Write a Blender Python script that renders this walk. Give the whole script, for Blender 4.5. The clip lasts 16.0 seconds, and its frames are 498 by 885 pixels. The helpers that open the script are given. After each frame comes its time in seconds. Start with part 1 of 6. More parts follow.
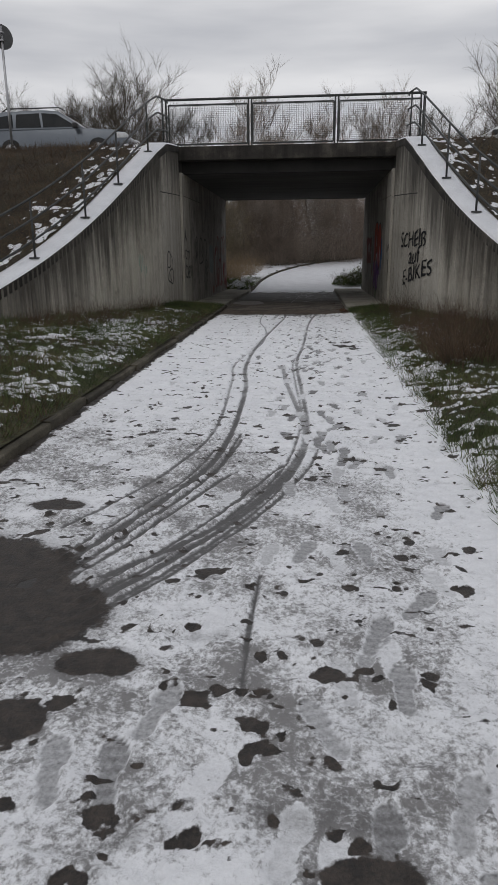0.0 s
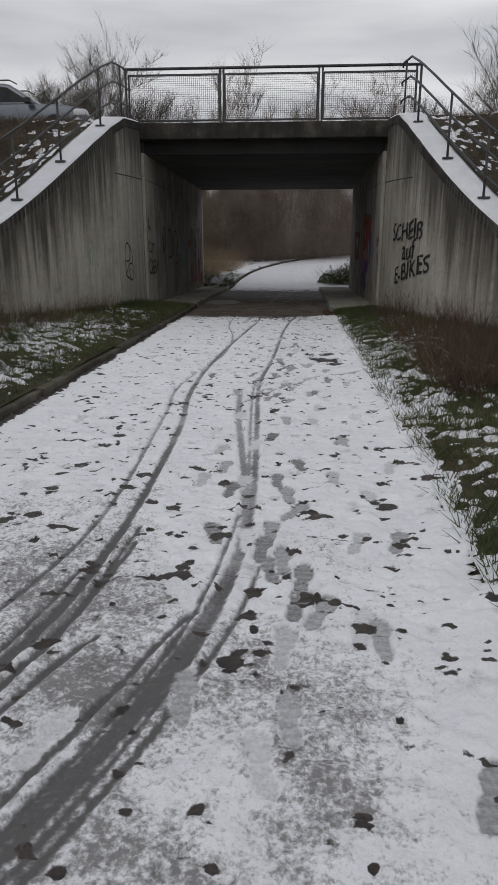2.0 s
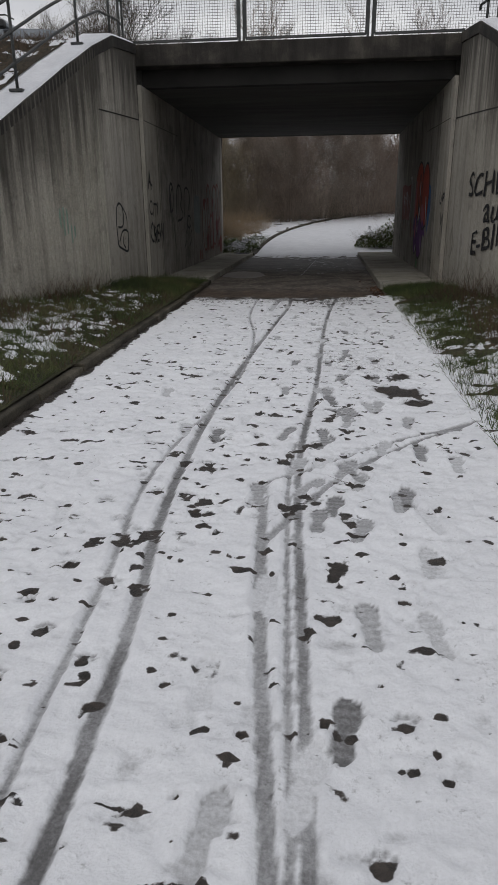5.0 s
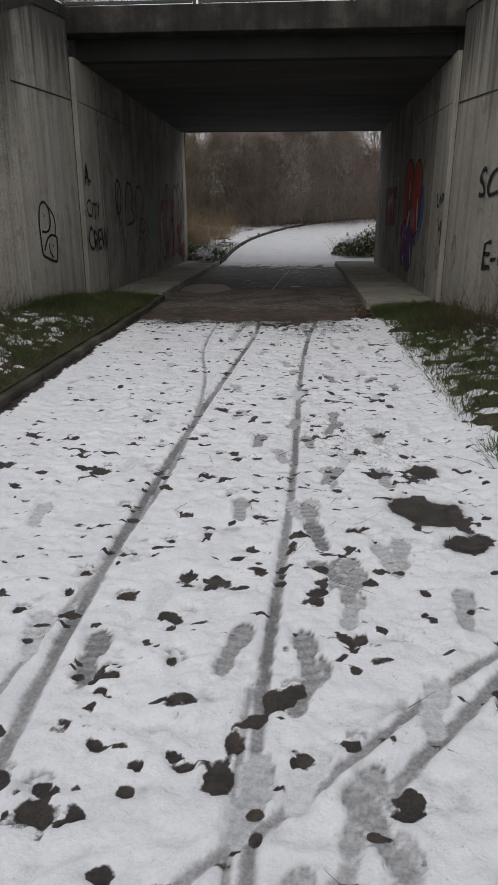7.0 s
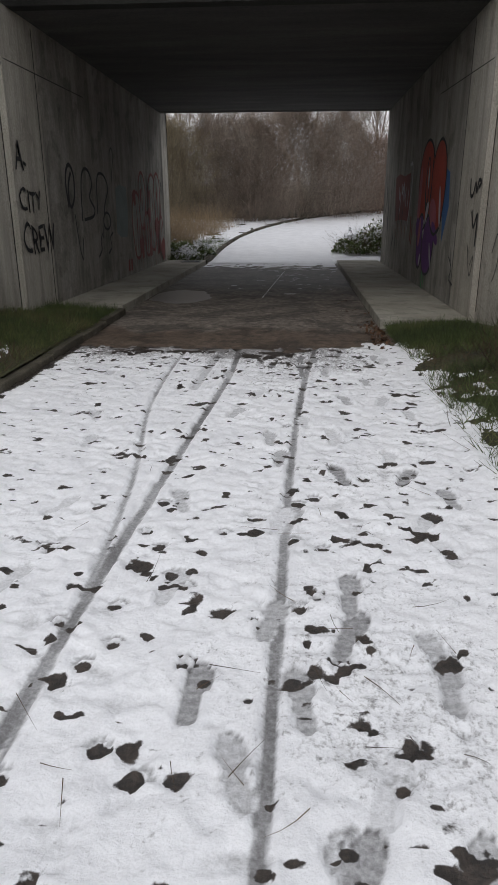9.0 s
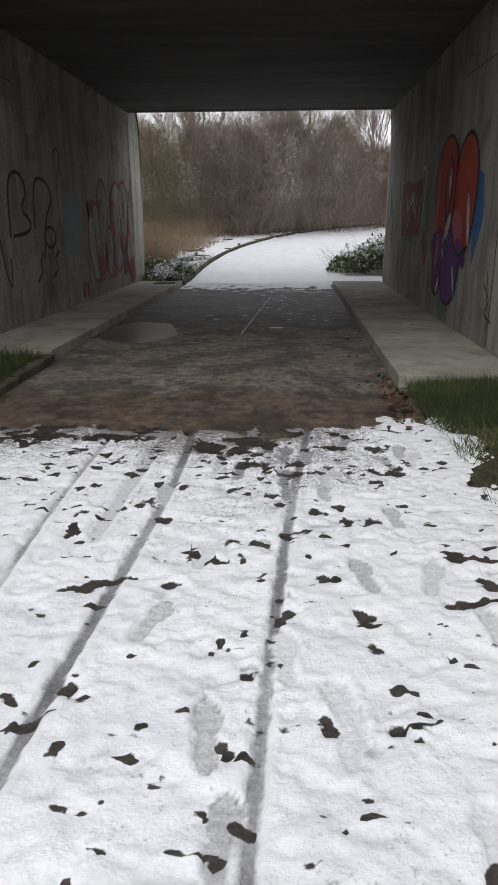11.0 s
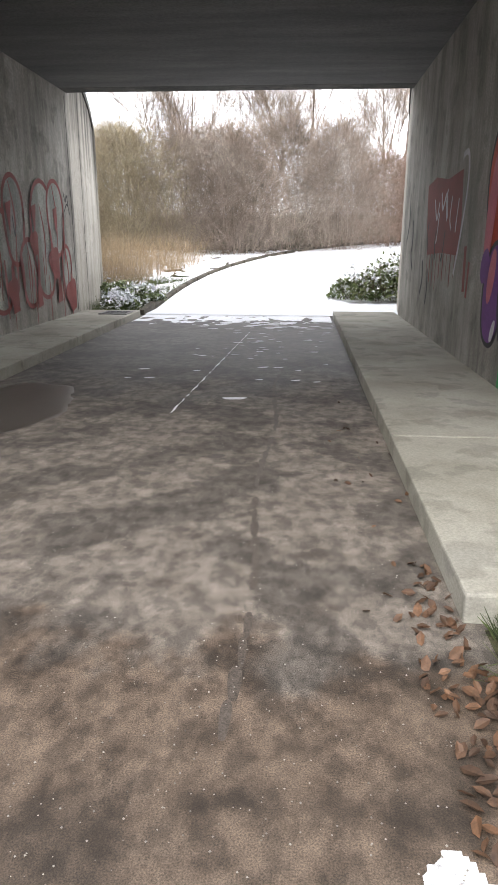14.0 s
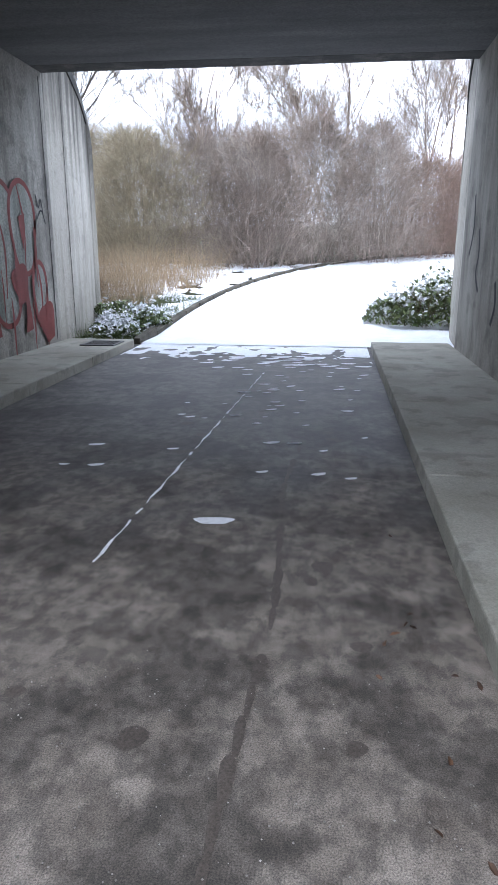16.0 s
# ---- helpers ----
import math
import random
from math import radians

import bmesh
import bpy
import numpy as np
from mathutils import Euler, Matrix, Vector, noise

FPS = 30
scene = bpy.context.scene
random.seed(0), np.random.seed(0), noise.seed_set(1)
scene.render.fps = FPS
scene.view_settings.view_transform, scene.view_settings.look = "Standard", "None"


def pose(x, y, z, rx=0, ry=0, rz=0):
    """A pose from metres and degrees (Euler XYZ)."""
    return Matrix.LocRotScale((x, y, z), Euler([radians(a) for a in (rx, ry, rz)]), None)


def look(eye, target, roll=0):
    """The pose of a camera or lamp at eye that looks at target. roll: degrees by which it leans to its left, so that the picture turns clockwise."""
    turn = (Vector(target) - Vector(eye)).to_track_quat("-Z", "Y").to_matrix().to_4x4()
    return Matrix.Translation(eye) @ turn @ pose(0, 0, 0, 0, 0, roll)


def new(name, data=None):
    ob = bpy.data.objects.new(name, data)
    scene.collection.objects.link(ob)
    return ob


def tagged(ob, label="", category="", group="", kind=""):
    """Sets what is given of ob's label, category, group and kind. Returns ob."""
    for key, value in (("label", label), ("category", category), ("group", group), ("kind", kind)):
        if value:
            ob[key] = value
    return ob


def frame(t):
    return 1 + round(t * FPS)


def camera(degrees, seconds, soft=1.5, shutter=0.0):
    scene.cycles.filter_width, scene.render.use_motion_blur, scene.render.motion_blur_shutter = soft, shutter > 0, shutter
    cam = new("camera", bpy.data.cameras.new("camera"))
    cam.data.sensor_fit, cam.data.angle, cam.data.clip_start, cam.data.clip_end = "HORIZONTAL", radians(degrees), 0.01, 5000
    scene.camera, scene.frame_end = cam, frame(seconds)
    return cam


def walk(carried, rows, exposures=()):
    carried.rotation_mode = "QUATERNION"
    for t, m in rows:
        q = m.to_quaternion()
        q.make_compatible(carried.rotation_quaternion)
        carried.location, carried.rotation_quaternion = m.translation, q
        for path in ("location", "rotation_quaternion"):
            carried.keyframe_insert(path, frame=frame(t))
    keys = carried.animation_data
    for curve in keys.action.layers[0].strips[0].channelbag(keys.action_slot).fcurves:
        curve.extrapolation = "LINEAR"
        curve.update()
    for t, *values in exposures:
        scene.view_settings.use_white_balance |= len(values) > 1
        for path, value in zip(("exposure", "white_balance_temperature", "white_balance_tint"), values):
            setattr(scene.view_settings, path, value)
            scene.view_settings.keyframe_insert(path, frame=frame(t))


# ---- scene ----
cam = camera(41.5, 16.0)
PATH = [
    (0, (0.331, 3.17, 1.425), (0.152, 5.086, 0.88), -0.5),
    (0.5, (0.338, 3.708, 1.414), (0.171, 5.625, 0.867), -0.4),
    (1, (0.396, 4.276, 1.395), (0.234, 6.192, 0.847), -0.1),
    (1.5, (0.475, 4.835, 1.35), (0.325, 6.751, 0.798), -0.2),
    (2, (0.56, 5.348, 1.352), (0.416, 7.264, 0.798), 0.1),
    (2.5, (0.588, 5.9, 1.319), (0.449, 7.817, 0.764), 0.1),
    (3, (0.561, 6.457, 1.296), (0.299, 8.339, 0.674), -0.8),
    (3.2, (0.524, 6.672, 1.269), (0.247, 8.547, 0.631), -0.7),
    (5.3, (0.238, 8.97, 1.429), (0.037, 10.846, 0.764), -0.6),
    (5.5, (0.218, 9.208, 1.427), (0.029, 11.087, 0.769), -0.6),
    (6, (0.252, 9.771, 1.432), (0.101, 11.655, 0.778), -0.1),
    (6.5, (0.215, 10.367, 1.4), (0.073, 12.25, 0.742), -0.1),
    (7, (0.24, 10.943, 1.382), (0.1, 12.829, 0.73), -0.0),
    (7.5, (0.194, 11.521, 1.383), (0.111, 13.405, 0.717), 0.4),
    (8, (0.229, 12.12, 1.361), (0.1, 14.002, 0.698), -0.1),
    (8.5, (0.225, 12.762, 1.35), (0.074, 14.643, 0.687), -0.4),
    (9, (0.29, 13.357, 1.368), (0.154, 15.237, 0.7), -0.1),
    (9.2, (0.287, 13.529, 1.395), (0.165, 15.415, 0.74), 0.4),
    (11.3, (0.359, 16.18, 1.341), (0.236, 18.076, 0.716), -0.3),
    (11.5, (0.362, 16.432, 1.297), (0.226, 18.329, 0.678), -0.3),
    (12, (0.416, 17.056, 1.285), (0.311, 18.956, 0.67), 0.6),
    (12.5, (0.472, 17.64, 1.274), (0.361, 19.543, 0.668), 0.6),
    (13, (0.562, 18.203, 1.282), (0.429, 20.103, 0.672), 0.7),
    (13.5, (0.638, 18.779, 1.288), (0.491, 20.684, 0.695), 0.0),
    (14, (0.698, 19.377, 1.277), (0.557, 21.286, 0.695), 0.2),
    (14.5, (0.712, 19.945, 1.301), (0.523, 21.849, 0.718), 0.0),
    (15, (0.717, 20.549, 1.304), (0.506, 22.458, 0.749), 0.3),
    (15.5, (0.73, 21.146, 1.312), (0.482, 23.051, 0.753), -0.1),
    (16, (0.732, 21.749, 1.32), (0.496, 23.657, 0.768), 0.1),
]
EXPOSURES = [(0, -0.32, 6560, 10), (3, -0.32, 6560, 10), (5.5, -0.21, 6610, 10), (7, -0.07, 6660, 10), (9, 0.3, 6610, 10), (11.5, 0.78, 6600, 10), (12.5, 0.93, 6800, 10), (13.0, 1.21, 7100, 10), (13.5, 1.86, 7400, 10), (14, 2.46, 6600, 10), (14.5, 2.68, 5900, 10), (15.3, 2.64, 5550, 10), (16, 2.36, 5550, 10)]
walk(cam, [(t, look(eye, target, roll)) for t, eye, target, roll in PATH], EXPOSURES)

# ---- world and light: an overcast winter day ----
world = bpy.data.worlds.new("overcast")
scene.world = world
world.use_nodes = True
wn, wl = world.node_tree.nodes, world.node_tree.links
wn.clear()
w_out = wn.new("ShaderNodeOutputWorld")
w_bg = wn.new("ShaderNodeBackground")
w_sky = wn.new("ShaderNodeTexSky")
w_sky.sky_type, w_sky.sun_disc = "NISHITA", False
w_sky.sun_elevation, w_sky.sun_rotation = radians(28), radians(200)
w_hsv = wn.new("ShaderNodeHueSaturation")
w_hsv.inputs["Saturation"].default_value = 0.12
w_mix = wn.new("ShaderNodeMix")
w_mix.data_type, w_mix.blend_type = "RGBA", "MIX"
w_mix.inputs[0].default_value = 0.8
w_tc = wn.new("ShaderNodeTexCoord")
w_map = wn.new("ShaderNodeMapping")
w_map.inputs["Scale"].default_value = (1.2, 1.2, 8.0)
w_noise = wn.new("ShaderNodeTexNoise")
w_noise.inputs["Scale"].default_value = 1.6
w_noise.inputs["Detail"].default_value = 6
w_noise.inputs["Roughness"].default_value = 0.45
w_ramp = wn.new("ShaderNodeValToRGB")
w_ramp.color_ramp.elements[0].position, w_ramp.color_ramp.elements[0].color = 0.36, (6.3, 6.6, 7.4, 1)
w_ramp.color_ramp.elements[1].position, w_ramp.color_ramp.elements[1].color = 0.66, (12.4, 12.5, 12.9, 1)
wl.new(w_sky.outputs[0], w_hsv.inputs["Color"])
wl.new(w_tc.outputs["Generated"], w_map.inputs["Vector"])
wl.new(w_map.outputs[0], w_noise.inputs["Vector"])
wl.new(w_noise.outputs["Fac"], w_ramp.inputs[0])
wl.new(w_hsv.outputs[0], w_mix.inputs[6])
wl.new(w_ramp.outputs[0], w_mix.inputs[7])
wl.new(w_mix.outputs[2], w_bg.inputs["Color"])
wl.new(w_bg.outputs[0], w_out.inputs["Surface"])
w_bg.inputs["Strength"].default_value = 0.085
sun = new("sun", bpy.data.lights.new("sun", "SUN"))
sun.data.energy, sun.data.angle, sun.data.color = 0.4, radians(40), (1, 0.96, 0.9)
sun.matrix_world = look((0, 0, 30), (6, 17, 4))

# ---- helpers of this scene ----
_tab = np.random.RandomState(7).rand(256, 256)


def vnoise(x, y, seed=0):
    x = np.asarray(x, float) + seed * 17.31
    y = np.asarray(y, float) + seed * 9.77
    xi, yi = np.floor(x).astype(int), np.floor(y).astype(int)
    fx, fy = x - xi, y - yi
    fx, fy = fx * fx * (3 - 2 * fx), fy * fy * (3 - 2 * fy)
    a, b = _tab[xi & 255, yi & 255], _tab[(xi + 1) & 255, yi & 255]
    c, d = _tab[xi & 255, (yi + 1) & 255], _tab[(xi + 1) & 255, (yi + 1) & 255]
    return (a * (1 - fx) + b * fx) * (1 - fy) + (c * (1 - fx) + d * fx) * fy


def fbm(x, y, seed=0, octaves=4):
    total, amp, norm = 0, 1.0, 0
    for i in range(octaves):
        total, norm = total + amp * vnoise(x * 2 ** i, y * 2 ** i, seed + i), norm + amp
        amp *= 0.55
    return total / norm


def mesh_of(name, verts, faces, mat, smooth=False):
    me = bpy.data.meshes.new(name)
    me.from_pydata([tuple(v) for v in verts], [], [tuple(f) for f in faces])
    if mat:
        me.materials.append(mat)
    if smooth:
        me.shade_smooth()
    return me


def sheet(name, X, Y, Z, mat, keep=None, attrs=None):
    """A grid mesh from arrays of one shape; keep: which cells stay."""
    n, m = X.shape
    idx = np.arange(n * m).reshape(n, m)
    q = np.stack([idx[:-1, :-1], idx[1:, :-1], idx[1:, 1:], idx[:-1, 1:]], -1)
    q = q[keep] if keep is not None else q.reshape(-1, 4)
    co = np.stack([X, Y, Z], -1).reshape(-1, 3)
    used = np.unique(q)
    remap = np.zeros(n * m, int)
    remap[used] = np.arange(len(used))
    co, q = co[used], remap[q]
    me = bpy.data.meshes.new(name)
    me.vertices.add(len(co))
    me.vertices.foreach_set("co", co.astype(np.float32).ravel())
    me.loops.add(len(q) * 4)
    me.loops.foreach_set("vertex_index", q.astype(np.int32).ravel())
    me.polygons.add(len(q))
    me.polygons.foreach_set("loop_start", np.arange(len(q), dtype=np.int32) * 4)
    me.update(calc_edges=True)
    me.materials.append(mat)
    me.shade_smooth()
    for key, val in (attrs or {}).items():
        at = me.attributes.new(key, "FLOAT", "POINT")
        at.data.foreach_set("value", val.reshape(-1)[used].astype(np.float32))
    return new(name, me)


def box(bm, x0, y0, z0, x1, y1, z1, bevel=0.0, m=None):
    r = bmesh.ops.create_cube(bm, size=1)
    mat4 = Matrix.Translation(((x0 + x1) / 2, (y0 + y1) / 2, (z0 + z1) / 2)) @ Matrix.Diagonal((x1 - x0, y1 - y0, z1 - z0, 1))
    if m is not None:
        mat4 = m @ mat4
    bmesh.ops.transform(bm, matrix=mat4, verts=r["verts"])
    if bevel:
        edges = list({e for v in r["verts"] for e in v.link_edges})
        bmesh.ops.bevel(bm, geom=edges, offset=bevel, segments=2, affect="EDGES", profile=0.5)
    return bm


def tube(bm, pts, radii, sides=6):
    """A tapered tube along points."""
    rings = []
    n = len(pts)
    for i, p in enumerate(pts):
        p = Vector(p)
        d = (Vector(pts[min(i + 1, n - 1)]) - Vector(pts[max(i - 1, 0)])).normalized()
        a = d.orthogonal().normalized() if abs(d.z) > 0.9 else d.cross(Vector((0, 0, 1))).normalized()
        b = d.cross(a)
        r = radii[i] if isinstance(radii, (list, tuple)) else radii
        rings.append([bm.verts.new(p + (a * math.cos(k * math.tau / sides) + b * math.sin(k * math.tau / sides)) * r) for k in range(sides)])
    for r0, r1 in zip(rings, rings[1:]):
        for k in range(sides):
            bm.faces.new((r0[k], r0[(k + 1) % sides], r1[(k + 1) % sides], r1[k]))
    bm.faces.new(rings[0][::-1])
    bm.faces.new(rings[-1])
    return bm


def part(name, bm, material, parent=None, label="", smooth=False):
    me = bpy.data.meshes.new(name)
    bmesh.ops.recalc_face_normals(bm, faces=bm.faces)
    bm.to_mesh(me)
    bm.free()
    me.materials.append(material)
    if smooth:
        me.shade_smooth()
    ob = new(name, me)
    ob.parent = parent
    if label:
        tagged(ob, label)
    return ob


def thing(name, label, category, at=None, group="", kind=""):
    ob = new(name)
    if at is not None:
        ob.matrix_basis = at
    return tagged(ob, label, category, group, kind)


# ---- materials ----
def surf(name, colours, scale=2.0, fine=40.0, rough=0.8, bump=0.3, depth=0.01, stretch=(1, 1, 1), metal=0.0, fine_mix=0.35, streak=None, island=0.0, spec=0.5, objinfo=0.0, spots=None):
    """A node material: a ramp of colours over broad noise, fine grain, optional downward stains and spots, bump."""
    mat = bpy.data.materials.new(name)
    mat.use_nodes = True
    nt = mat.node_tree
    N, L = nt.nodes, nt.links
    bsdf = N["Principled BSDF"]
    bsdf.inputs["Roughness"].default_value = rough
    bsdf.inputs["Metallic"].default_value = metal
    bsdf.inputs["Specular IOR Level"].default_value = spec
    geo = N.new("ShaderNodeNewGeometry")
    mp = N.new("ShaderNodeMapping")
    mp.inputs["Scale"].default_value = stretch
    L.new(geo.outputs["Position"], mp.inputs["Vector"])
    n1 = N.new("ShaderNodeTexNoise")
    n1.inputs["Scale"].default_value, n1.inputs["Detail"].default_value, n1.inputs["Roughness"].default_value = scale, 5, 0.6
    L.new(mp.outputs[0], n1.inputs["Vector"])
    ramp = N.new("ShaderNodeValToRGB")
    cr = ramp.color_ramp
    while len(cr.elements) < len(colours):
        cr.elements.new(0.5)
    for i, c in enumerate(colours):
        cr.elements[i].position = 0.3 + 0.4 * i / max(1, len(colours) - 1)
        cr.elements[i].color = (*c, 1)
    L.new(n1.outputs["Fac"], ramp.inputs[0])
    col = ramp.outputs[0]

    def multiply(col, socket, lo, hi, fac=1.0, p0=0.35, p1=0.65):
        mr = N.new("ShaderNodeMapRange")
        mr.inputs["From Min"].default_value, mr.inputs["From Max"].default_value = p0, p1
        mr.inputs["To Min"].default_value, mr.inputs["To Max"].default_value = lo, hi
        L.new(socket, mr.inputs["Value"])
        mx = N.new("ShaderNodeMix")
        mx.data_type, mx.blend_type = "RGBA", "MULTIPLY"
        mx.inputs[0].default_value = fac
        L.new(col, mx.inputs[6])
        L.new(mr.outputs[0], mx.inputs[7])
        return mx.outputs[2]

    n2 = N.new("ShaderNodeTexNoise")
    n2.inputs["Scale"].default_value, n2.inputs["Detail"].default_value, n2.inputs["Roughness"].default_value = fine, 4, 0.7
    L.new(geo.outputs["Position"], n2.inputs["Vector"])
    col = multiply(col, n2.outputs["Fac"], 1 - fine_mix, 1 + fine_mix)
    if streak:
        ms = N.new("ShaderNodeMapping")
        ms.inputs["Scale"].default_value = streak[0]
        L.new(geo.outputs["Position"], ms.inputs["Vector"])
        n3 = N.new("ShaderNodeTexNoise")
        n3.inputs["Scale"].default_value, n3.inputs["Detail"].default_value, n3.inputs["Roughness"].default_value = 1.0, 6, 0.65
        L.new(ms.outputs[0], n3.inputs["Vector"])
        col = multiply(col, n3.outputs["Fac"], streak[1], 1.08, p0=streak[2], p1=streak[3])
    if spots:
        n4 = N.new("ShaderNodeTexNoise")
        n4.inputs["Scale"].default_value, n4.inputs["Detail"].default_value = spots[0], 6
        L.new(geo.outputs["Position"], n4.inputs["Vector"])
        col = multiply(col, n4.outputs["Fac"], 1.0, spots[1], p0=spots[2], p1=spots[2] + 0.06)
    if island:
        col = multiply(col, geo.outputs["Random Per Island"], 1 - island, 1 + island, p0=0, p1=1)
    if objinfo:
        oi = N.new("ShaderNodeObjectInfo")
        col = multiply(col, oi.outputs["Random"], 1 - objinfo, 1 + objinfo, p0=0, p1=1)
    L.new(col, bsdf.inputs["Base Color"])
    if bump:
        bp = N.new("ShaderNodeBump")
        bp.inputs["Strength"].default_value, bp.inputs["Distance"].default_value = bump, depth
        L.new(n2.outputs["Fac"], bp.inputs["Height"])
        L.new(bp.outputs[0], bsdf.inputs["Normal"])
    return mat


WALL_TONES = [(0.27, 0.25, 0.21), (0.36, 0.335, 0.287), (0.42, 0.395, 0.345)]
CONCRETE = surf("concrete", WALL_TONES, 0.7, 60, 0.9, 0.3, 0.006, streak=((6, 6, 0.3), 0.74, 0.34, 0.54), spots=(5.0, 0.8, 0.6))

# darker copy of the wall concrete: the tunnel's shade is in the tones
CONCRETE_SHADED = surf("shaded_streaky_concrete", [(0.19, 0.178, 0.156), (0.27, 0.253, 0.224), (0.335, 0.317, 0.283)], 0.9, 55, 0.9, 0.3, 0.006, streak=((3.5, 3.5, 0.5), 0.62, 0.36, 0.58), spots=(3.0, 0.75, 0.56))


def weathered_wall():
    """Concrete whose head is blackened by water running down from the coping in uneven streaks."""
    mat = surf("weathered_concrete", WALL_TONES, 0.7, 60, 0.9, 0.3, 0.006, streak=((6, 6, 0.3), 0.76, 0.34, 0.54), spots=(5.0, 0.8, 0.6))
    N, L = mat.node_tree.nodes, mat.node_tree.links
    bsdf = N["Principled BSDF"]
    col = bsdf.inputs["Base Color"].links[0].from_socket
    at = N.new("ShaderNodeAttribute")
    at.attribute_name = "below"
    geo = N.new("ShaderNodeNewGeometry")
    total = at.outputs["Fac"]
    for scale, amount in (((9, 9, 0.3), -2.4), ((1.3, 1.3, 0.4), -1.6), ((30, 30, 1.5), -0.5)):
        mp = N.new("ShaderNodeMapping")
        mp.inputs["Scale"].default_value = scale
        L.new(geo.outputs["Position"], mp.inputs["Vector"])
        nz = N.new("ShaderNodeTexNoise")
        nz.inputs["Scale"].default_value, nz.inputs["Detail"].default_value = 1.0, 4
        L.new(mp.outputs[0], nz.inputs["Vector"])
        m = N.new("ShaderNodeMath")
        m.operation = "MULTIPLY_ADD"
        L.new(nz.outputs["Fac"], m.inputs[0])
        m.inputs[1].default_value = amount
        L.new(total, m.inputs[2])
        total = m.outputs[0]
    mr = N.new("ShaderNodeMapRange")
    mr.inputs["From Min"].default_value, mr.inputs["From Max"].default_value = -1.95, -0.85
    mr.inputs["To Min"].default_value, mr.inputs["To Max"].default_value = 0.9, 0.0
    L.new(total, mr.inputs["Value"])
    mx = N.new("ShaderNodeMix")
    mx.data_type = "RGBA"
    L.new(mr.outputs[0], mx.inputs[0])
    L.new(col, mx.inputs[6])
    mx.inputs[7].default_value = (0.045, 0.04, 0.033, 1)
    L.new(mx.outputs[2], bsdf.inputs["Base Color"])
    return mat


WEATHERED = weathered_wall()
CONCRETE_DARK = surf("stained_concrete", [(0.02, 0.018, 0.015), (0.034, 0.03, 0.026), (0.085, 0.075, 0.062)], 1.8, 50, 0.92, 0.3, 0.008, streak=((4, 4, 0.3), 0.45, 0.36, 0.6))
# the tunnel's shade is put into this albedo: darker than bare concrete
SOFFIT = surf("shade_toned_soffit", [(0.042, 0.041, 0.039), (0.064, 0.062, 0.059), (0.092, 0.09, 0.085)], 0.9, 50, 0.9, 0.25, 0.006, stretch=(0.5, 3, 1))
WALKWAY = surf("walkway_concrete", [(0.22, 0.207, 0.17), (0.3, 0.285, 0.24), (0.37, 0.355, 0.31)], 1.3, 90, 0.85, 0.2, 0.003, fine_mix=0.16, spots=(4.0, 0.78, 0.55))
KERB = surf("kerb_stone", [(0.03, 0.026, 0.018), (0.06, 0.052, 0.036), (0.11, 0.098, 0.075)], 3.0, 60, 0.92, 0.5, 0.008, objinfo=0.25)
ASPHALT = surf("asphalt", [(0.1, 0.083, 0.068), (0.17, 0.145, 0.122), (0.25, 0.216, 0.184)], 7.0, 210, 0.8, 0.35, 0.004, fine_mix=0.6, spots=(1.9, 0.55, 0.5), streak=((13, 9, 1), 0.6, 0.42, 0.56))


def damp_and_sky_zones(mat):
    """Meltwater soaks the asphalt by the snow; the inner tint paints damp plus sky reflection."""
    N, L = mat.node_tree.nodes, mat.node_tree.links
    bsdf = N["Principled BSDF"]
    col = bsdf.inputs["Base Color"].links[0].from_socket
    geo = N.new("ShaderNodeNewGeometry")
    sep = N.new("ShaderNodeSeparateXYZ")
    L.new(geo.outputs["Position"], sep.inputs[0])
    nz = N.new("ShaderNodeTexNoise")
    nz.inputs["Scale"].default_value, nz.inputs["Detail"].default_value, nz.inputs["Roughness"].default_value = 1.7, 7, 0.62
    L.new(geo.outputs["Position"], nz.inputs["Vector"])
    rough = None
    # first row: inner half, dark with the sky's blue reflection in the tint; second: meltwater
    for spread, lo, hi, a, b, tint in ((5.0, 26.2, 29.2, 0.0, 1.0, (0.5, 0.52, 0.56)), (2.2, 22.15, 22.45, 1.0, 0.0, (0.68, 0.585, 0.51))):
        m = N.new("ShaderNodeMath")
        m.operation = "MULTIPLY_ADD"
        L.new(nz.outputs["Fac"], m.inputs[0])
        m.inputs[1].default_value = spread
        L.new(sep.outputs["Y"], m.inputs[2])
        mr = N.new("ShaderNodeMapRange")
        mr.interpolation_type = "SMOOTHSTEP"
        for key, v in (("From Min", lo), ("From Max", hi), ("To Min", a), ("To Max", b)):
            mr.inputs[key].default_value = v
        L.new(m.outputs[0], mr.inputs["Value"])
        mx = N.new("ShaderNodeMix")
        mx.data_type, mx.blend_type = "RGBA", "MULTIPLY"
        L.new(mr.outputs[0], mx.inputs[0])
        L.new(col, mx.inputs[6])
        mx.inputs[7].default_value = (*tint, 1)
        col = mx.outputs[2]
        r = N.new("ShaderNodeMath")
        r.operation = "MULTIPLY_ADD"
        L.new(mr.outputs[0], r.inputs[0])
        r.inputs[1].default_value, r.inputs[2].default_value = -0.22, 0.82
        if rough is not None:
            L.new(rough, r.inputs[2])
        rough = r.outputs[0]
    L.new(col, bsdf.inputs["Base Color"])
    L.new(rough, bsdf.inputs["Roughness"])


